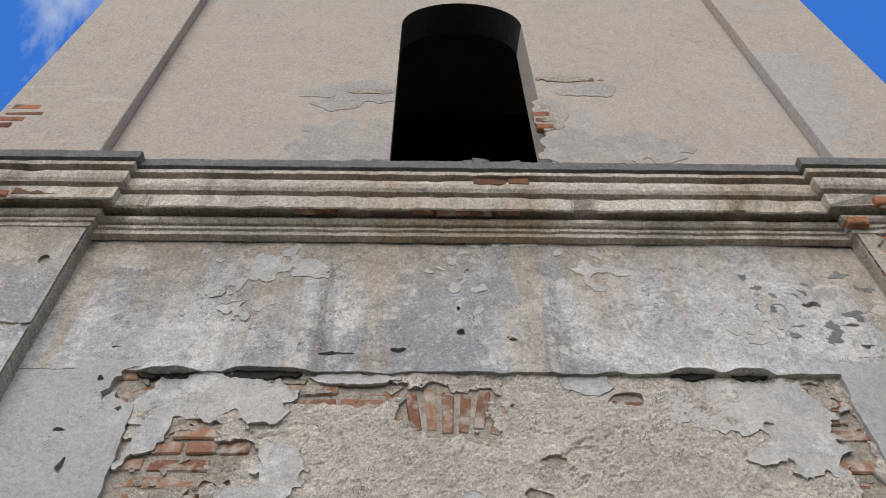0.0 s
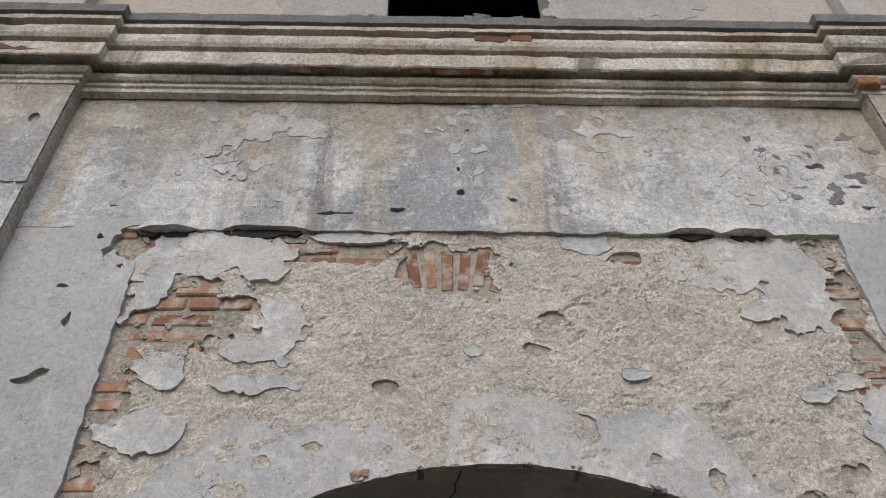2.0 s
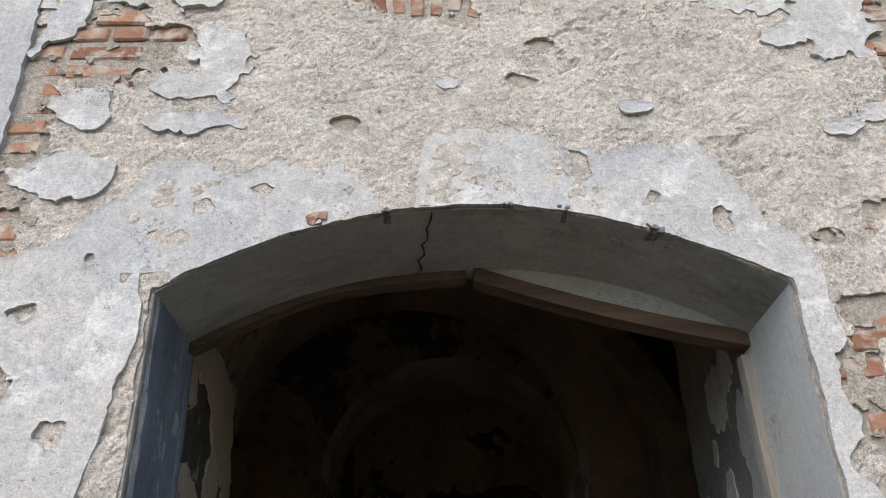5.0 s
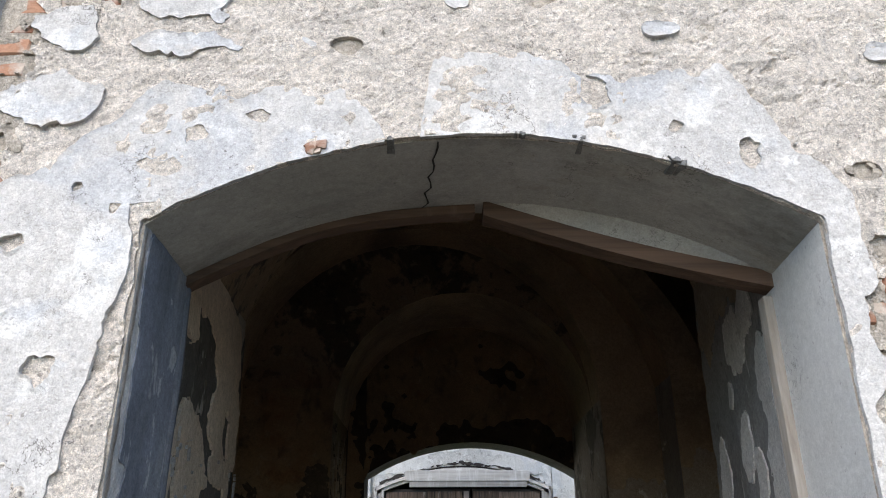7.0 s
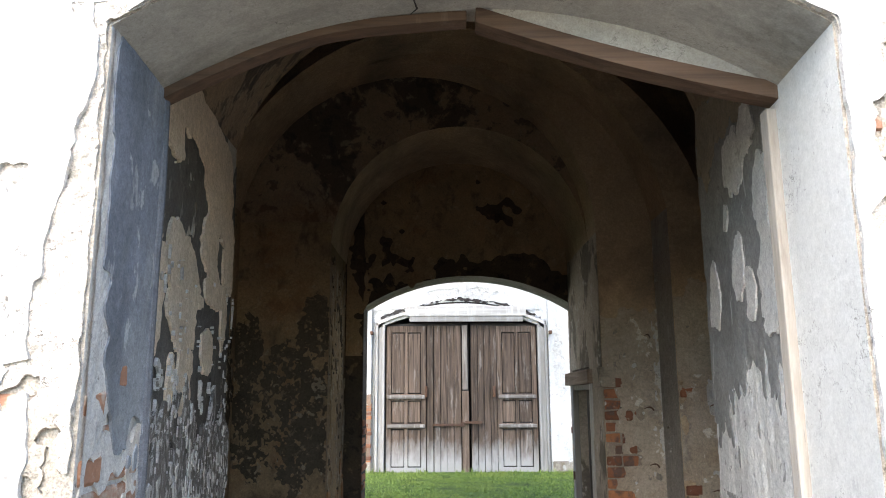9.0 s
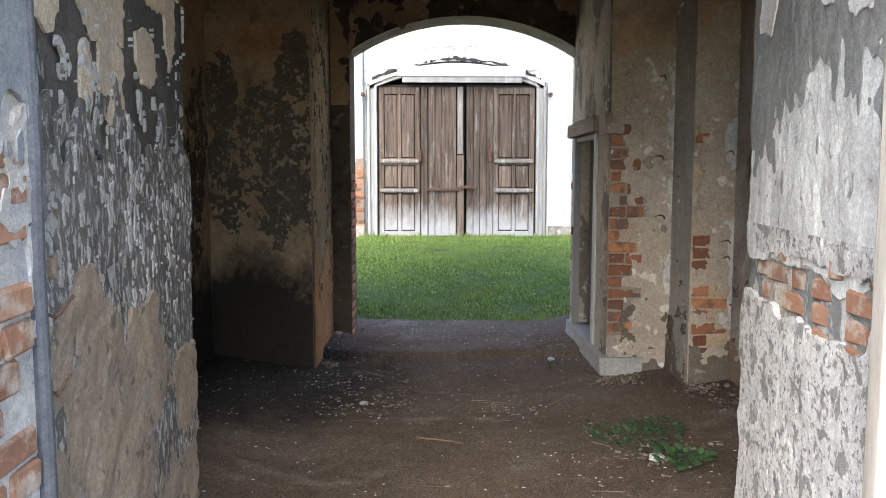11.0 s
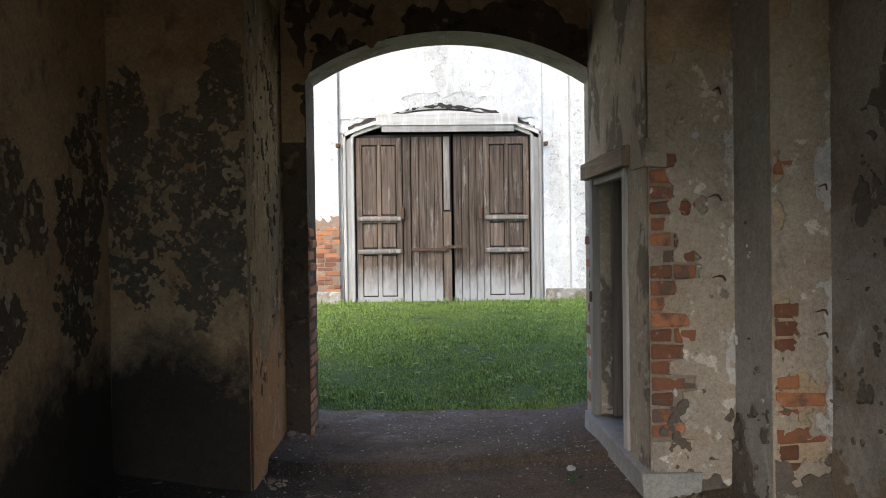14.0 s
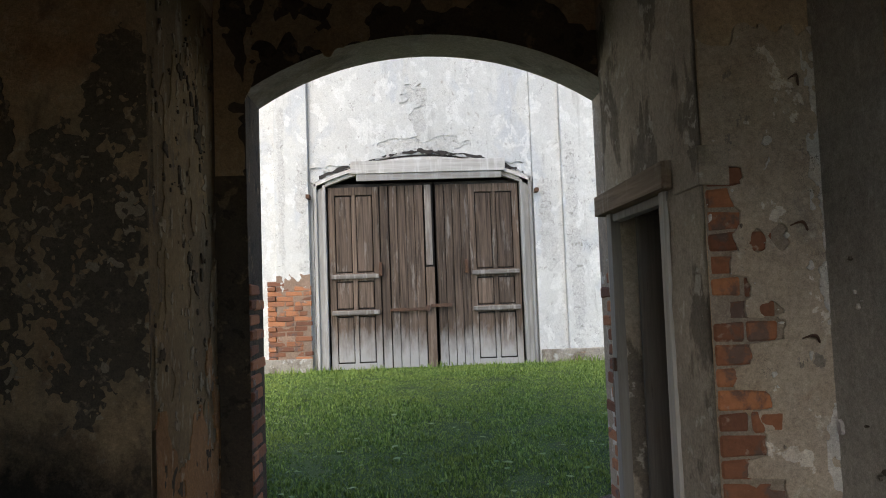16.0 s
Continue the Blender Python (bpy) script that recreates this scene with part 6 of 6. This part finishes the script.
for x, z in ((-0.40, 2.1), (1.0, 2.1)):
    group_part(left_door if x < 0 else right_door, LEFT_AT if x < 0 else RIGHT_AT, "hinge_pin", board(x - 0.02, x + 0.03, y - 0.11, y - 0.05, z - 0.10, z + 0.12, 0.008), rust, "rusted hinge pin")
for x, z in ((-1.52, 3.3), (2.18, 3.3)):
    ob = part("iron_peg", board(x - 0.03, x + 0.03, DOOR - 0.2, DOOR - 0.02, z - 0.03, z + 0.04, 0.01), rust)
    tagged(ob, "rusty iron peg beside the door frame", "peg", "pegs beside the doors")

# ---- lawn ----
blade_mat = Graph("grass_blades")
tint = blade_mat.mix(blade_mat.geo.outputs["Random Per Island"], (0.05, 0.105, 0.012), (0.27, 0.36, 0.09))
tint = blade_mat.mix(blade_mat.ramp(blade_mat.noise(1.1, 4), 0.45, 0.7), tint, (0.21, 0.27, 0.06))
blade_mat.done(tint, 0.6)
blade_mat.bsdf.inputs["Subsurface Weight"].default_value = 0.0


def grass(name, count, x0, x1, y0, y1, tall, seed, label):
    rng = np.random.default_rng(seed)
    xs, ys = rng.uniform(x0, x1, count), rng.uniform(y0, y1, count)
    h = tall * rng.uniform(0.5, 1.15, count) * (0.75 + 0.5 * np.clip(fbm(xs * 2.2, ys * 2.2, seed), -1, 1))
    a, lean = rng.uniform(0, 6.283, count), rng.uniform(0.1, 0.75, count)
    verts, faces = [], []
    for k in range(count):
        x, y, z = xs[k], ys[k], ground_level(xs[k], ys[k]) - 0.005
        dx, dy, w = math.cos(a[k]), math.sin(a[k]), 0.004 + 0.005 * (k % 3) / 2
        bx, by = dx * lean[k] * h[k], dy * lean[k] * h[k]
        n = len(verts)
        verts += [(x - dy * w, y + dx * w, z), (x + dy * w, y - dx * w, z), (x + bx * 0.4 + dy * w * 0.8, y + by * 0.4 - dx * w * 0.8, z + h[k] * 0.6), (x + bx * 0.4 - dy * w * 0.8, y + by * 0.4 + dx * w * 0.8, z + h[k] * 0.6), (x + bx, y + by, z + h[k])]
        faces += [(n, n + 1, n + 2, n + 3), (n + 3, n + 2, n + 4)]
    me = bpy.data.meshes.new(name)
    me.from_pydata(verts, [], faces)
    me.materials.append(blade_mat.mat)
    return tagged(new(name, me), label, "grass", kind="stuff")


bm = bmesh.new()
cols = [[bm.verts.new((x, y, ground_level(x, y) + 0.004)) for y in np.arange(10.05, 17.31, 0.3)] for x in np.arange(-7, 8.1, 0.5)]
for a, b in zip(cols, cols[1:]):
    for n in range(len(a) - 1):
        bm.faces.new((a[n], b[n], b[n + 1], a[n + 1]))
structure(part("lawn_turf", bm, turf, smooth=True), "green turf between the tower and the church", "lawn")
grass("lawn_grass", 95000, -2.6, 3.4, 10.35, 17.0, 0.048, 5, "short green lawn grass between tower and church")
grass("edge_grass", 3600, -1.6, 2.2, 9.98, 10.5, 0.06, 6, "sparse grass at the edge of the lawn")
grass("tall_grass", 700, -2.2, 3.2, 16.7, 16.95, 0.13, 7, "longer grass at the foot of the church wall")

# ---- weeds and litter on the porch floor ----
leaf_mat = varied("weed_leaf", (0.022, 0.048, 0.024), (0.05, 0.11, 0.035), bump=0.4)
dry_mat = varied("dry_litter", (0.07, 0.05, 0.033), (0.24, 0.19, 0.14), bump=0.4)
chip_mat = varied("plaster_chips", (0.30, 0.28, 0.25), (0.58, 0.55, 0.5), bump=0.4)


def weed(x, y, count, spread, size, seed, label):
    rng = random.Random(seed)
    z = floor_level(x, y)
    plant = tagged(new("weed"), label, "weed", "weeds on the floor")
    plant.location = (x, y, z)
    bm = bmesh.new()
    for k in range(8):
        a, l = rng.uniform(0, 6.28), spread * rng.uniform(0.3, 0.9)
        add = [bm.verts.new((0.006 * math.cos(b), 0.006 * math.sin(b), -0.01)) for b in (0, 2.1, 4.2)]
        tip = bm.verts.new((l * math.cos(a), l * math.sin(a), 0.06 + rng.uniform(0, 0.06)))
        for n in range(3):
            bm.faces.new((add[n], add[(n + 1) % 3], tip))
    part("stem", bm, leaf_mat, plant)
    for k in range(count):
        a, r = rng.uniform(0, 6.28), spread * math.sqrt(rng.uniform(0.02, 1))
        s = size * rng.uniform(0.6, 1.25)
        bm = bmesh.new()
        rows = []
        for t, w in ((0, 0.12), (0.2, 0.62), (0.45, 0.8), (0.7, 0.55), (0.9, 0.22), (1, 0.02)):
            rows.append([bm.verts.new((s * t, side * s * 0.5 * w * (1 + 0.12 * rng.uniform(-1, 1)), s * (0.25 * math.sin(t * 2.6) - 0.12 * abs(side) * w + 0.0))) for side in (-1, 0, 1)])
        for p, q in zip(rows, rows[1:]):
            for n in range(2):
                bm.faces.new((p[n], p[n + 1], q[n + 1], q[n]))
        ob = part("leaf", bm, leaf_mat, plant, smooth=True)
        ob.matrix_basis = Matrix.Translation((r * math.cos(a), r * math.sin(a), 0.02 + 0.07 * rng.random())) @ pose(0, 0, 0, rng.uniform(-25, 25), rng.uniform(-25, 10), math.degrees(a) + rng.uniform(-50, 50))


weed(1.10, 6.32, 90, 0.24, 0.045, 3, "low green nettles growing from the earth floor")
weed(1.34, 6.42, 60, 0.16, 0.045, 4, "low green nettles growing from the earth floor")
weed(1.33, 5.88, 60, 0.15, 0.06, 5, "bright broad leaved weed on the earth floor")
weed(0.94, 8.3, 10, 0.06, 0.03, 6, "tiny weed on the earth floor")
weed(1.55, 10.1, 14, 0.1, 0.06, 7, "green weed at the edge of the lawn")


def litter(name, count, spots, size, material, seed, long, label, near=0.55, thick=0.25):
    rng = random.Random(seed)
    verts, faces = [], []
    for k in range(count):
        if rng.random() < near:
            cx, cy, r = rng.choice(spots)
            x, y = rng.gauss(cx, r), rng.gauss(cy, r)
        else:
            x, y = rng.uniform(-1.9, 1.9), rng.uniform(5.2, 9.8)
        l, w, a = size * rng.uniform(0.4, 1.6) * long, size * rng.uniform(0.3, 1), rng.uniform(0, 6.28)
        z = floor_level(x, y) + 0.002
        h = thick * w + 0.002
        ca, sa = math.cos(a), math.sin(a)
        n = len(verts)
        for dx, dy, dz in ((-l, -w, 0), (l, -w * 0.7, 0), (l * 0.8, w, 0), (-l * 0.7, w * 0.8, 0), (-l * 0.7, -w * 0.6, h), (l * 0.8, -w * 0.5, h * 1.3), (l * 0.6, w * 0.7, h), (-l * 0.5, w * 0.6, h * 0.8)):
            verts.append((x + dx * ca - dy * sa, y + dx * sa + dy * ca, z + dz))
        faces += [tuple(n + i for i in f) for f in ((4, 5, 6, 7), (0, 1, 5, 4), (1, 2, 6, 5), (2, 3, 7, 6), (3, 0, 4, 7))]
    me = bpy.data.meshes.new(name)
    me.from_pydata(verts, [], faces)
    me.materials.append(material)
    return tagged(new(name, me), label, "litter", kind="stuff")


heaps = [(-0.61, 7.3, 0.2), (0.42, 7.16, 0.2), (1.1, 8.8, 0.25), (-0.2, 9.7, 0.4), (0.4, 9.65, 0.4), (1.15, 6.15, 0.3), (-0.8, 8.0, 0.3)]
litter("plaster_chips", 620, heaps, 0.0065, chip_mat, 5, 1.2, "pale plaster chips strewn over the earth floor")
litter("dry_leaves", 420, heaps, 0.011, dry_mat, 6, 1.4, "dry leaves strewn over the earth floor")
wall_foot = [(1.4, 7.62, 0.07), (1.5, 7.7, 0.06), (1.95, 7.2, 0.08), (1.85, 7.15, 0.06), (2.0, 6.8, 0.08), (2.05, 6.2, 0.08), (-1.05, 9.3, 0.06), (-1.0, 9.6, 0.08), (-1.05, 8.4, 0.06), (1.25, 7.7, 0.07), (1.2, 6.05, 0.14), (1.35, 6.15, 0.12), (-0.5, 7.2, 0.15)]
rubble_mat = varied("crumbled_mortar", (0.07, 0.054, 0.042), (0.19, 0.155, 0.125), bump=0.8)
litter("rubble", 420, wall_foot, 0.015, rubble_mat, 9, 1.1, "crumbled mortar and brick bits along the foot of the walls", 1.0, 0.8)
litter("straw", 60, heaps, 0.006, dry_mat, 7, 14, "dry stalks strewn over the earth floor")


def lawn_leaves(count, seed):
    """Pale fallen leaves and clover tufts on the lawn."""
    rng = random.Random(seed)
    verts, faces = [], []
    for k in range(count):
        x, y = rng.uniform(-1.8, 2.6), rng.uniform(10.4, 16.9)
        z, s, a = ground_level(x, y) + rng.uniform(0.02, 0.05), rng.uniform(0.012, 0.03), rng.uniform(0, 6.28)
        n = len(verts)
        for t in range(6):
            b = a + t * 1.047
            verts.append((x + s * math.cos(b) * (1 if t % 3 else 1.6), y + s * math.sin(b) * (1 if t % 3 else 1.6), z + rng.uniform(-0.006, 0.008)))
        faces.append(tuple(range(n, n + 6)))
    me = bpy.data.meshes.new("fallen_leaves")
    me.from_pydata(verts, [], faces)
    me.materials.append(clover_mat)
    return tagged(new("fallen_leaves", me), "pale fallen leaves and clover scattered over the lawn", "leaves", kind="stuff")


clover_mat = varied("clover_and_leaf", (0.10, 0.18, 0.05), (0.24, 0.30, 0.13), bump=0.3)
lawn_leaves(160, 9)


def twig(x, y, length, turn, bend, seed):
    rng = random.Random(seed)
    ca, sa = math.cos(turn), math.sin(turn)
    points = []
    for k in range(9):
        t = k / 8 - 0.5
        side = bend * (0.25 - t * t) + rng.uniform(-0.006, 0.006)
        px, py = x + length * t * ca - side * sa, y + length * t * sa + side * ca
        points.append(Vector((px, py, floor_level(px, py) + 0.009 + rng.uniform(0, 0.004))))
    return tagged(part("twig", round_bar(points, 0.006, 6), twig_bark, smooth=True), "thin dry brown twig on the earth floor", "twig", "twigs on the floor")


twig_bark = weathered("dry_bark", (0.15, 0.105, 0.07), (0.10, 0.07, 0.048), bump=0.5)
for x, y, length, turn, bend, seed in ((1.02, 8.86, 0.34, 0.5, 0.05, 1), (0.92, 8.78, 0.22, 0.9, -0.04, 2), (-0.72, 8.72, 0.24, 2.3, 0.05, 3), (-0.62, 9.1, 0.2, 0.7, 0.03, 4), (0.35, 7.25, 0.2, 0.1, 0.04, 5), (-0.05, 6.4, 0.3, -0.3, 0.03, 6)):
    twig(x, y, length, turn, bend, seed)


def stone(x, y, size, seed, material, label):
    rng = random.Random(seed)
    bm = bmesh.new()
    bmesh.ops.create_icosphere(bm, subdivisions=2, radius=size)
    for v in bm.verts:
        v.co *= 1 + rng.uniform(-0.16, 0.16)
        v.co.z *= 0.55
    bmesh.ops.translate(bm, verts=bm.verts, vec=(x, y, floor_level(x, y) + 0.3 * size))
    return tagged(part("stone", bm, material), label, "stone", "stones on the floor")


stone(0.98, 8.58, 0.032, 1, plaster_thin, "pale lump of fallen plaster on the earth floor")
stone(-1.02, 9.55, 0.06, 2, grime, "grey lump of fallen mortar beside the wall")
stone(-1.06, 9.32, 0.045, 3, grime, "grey lump of fallen mortar beside the wall")
stone(-0.62, 7.32, 0.03, 4, plaster_thin, "pale lump of fallen plaster on the earth floor")
stone(1.22, 6.02, 0.045, 5, plaster_thin, "pale lump of fallen plaster among the weeds")
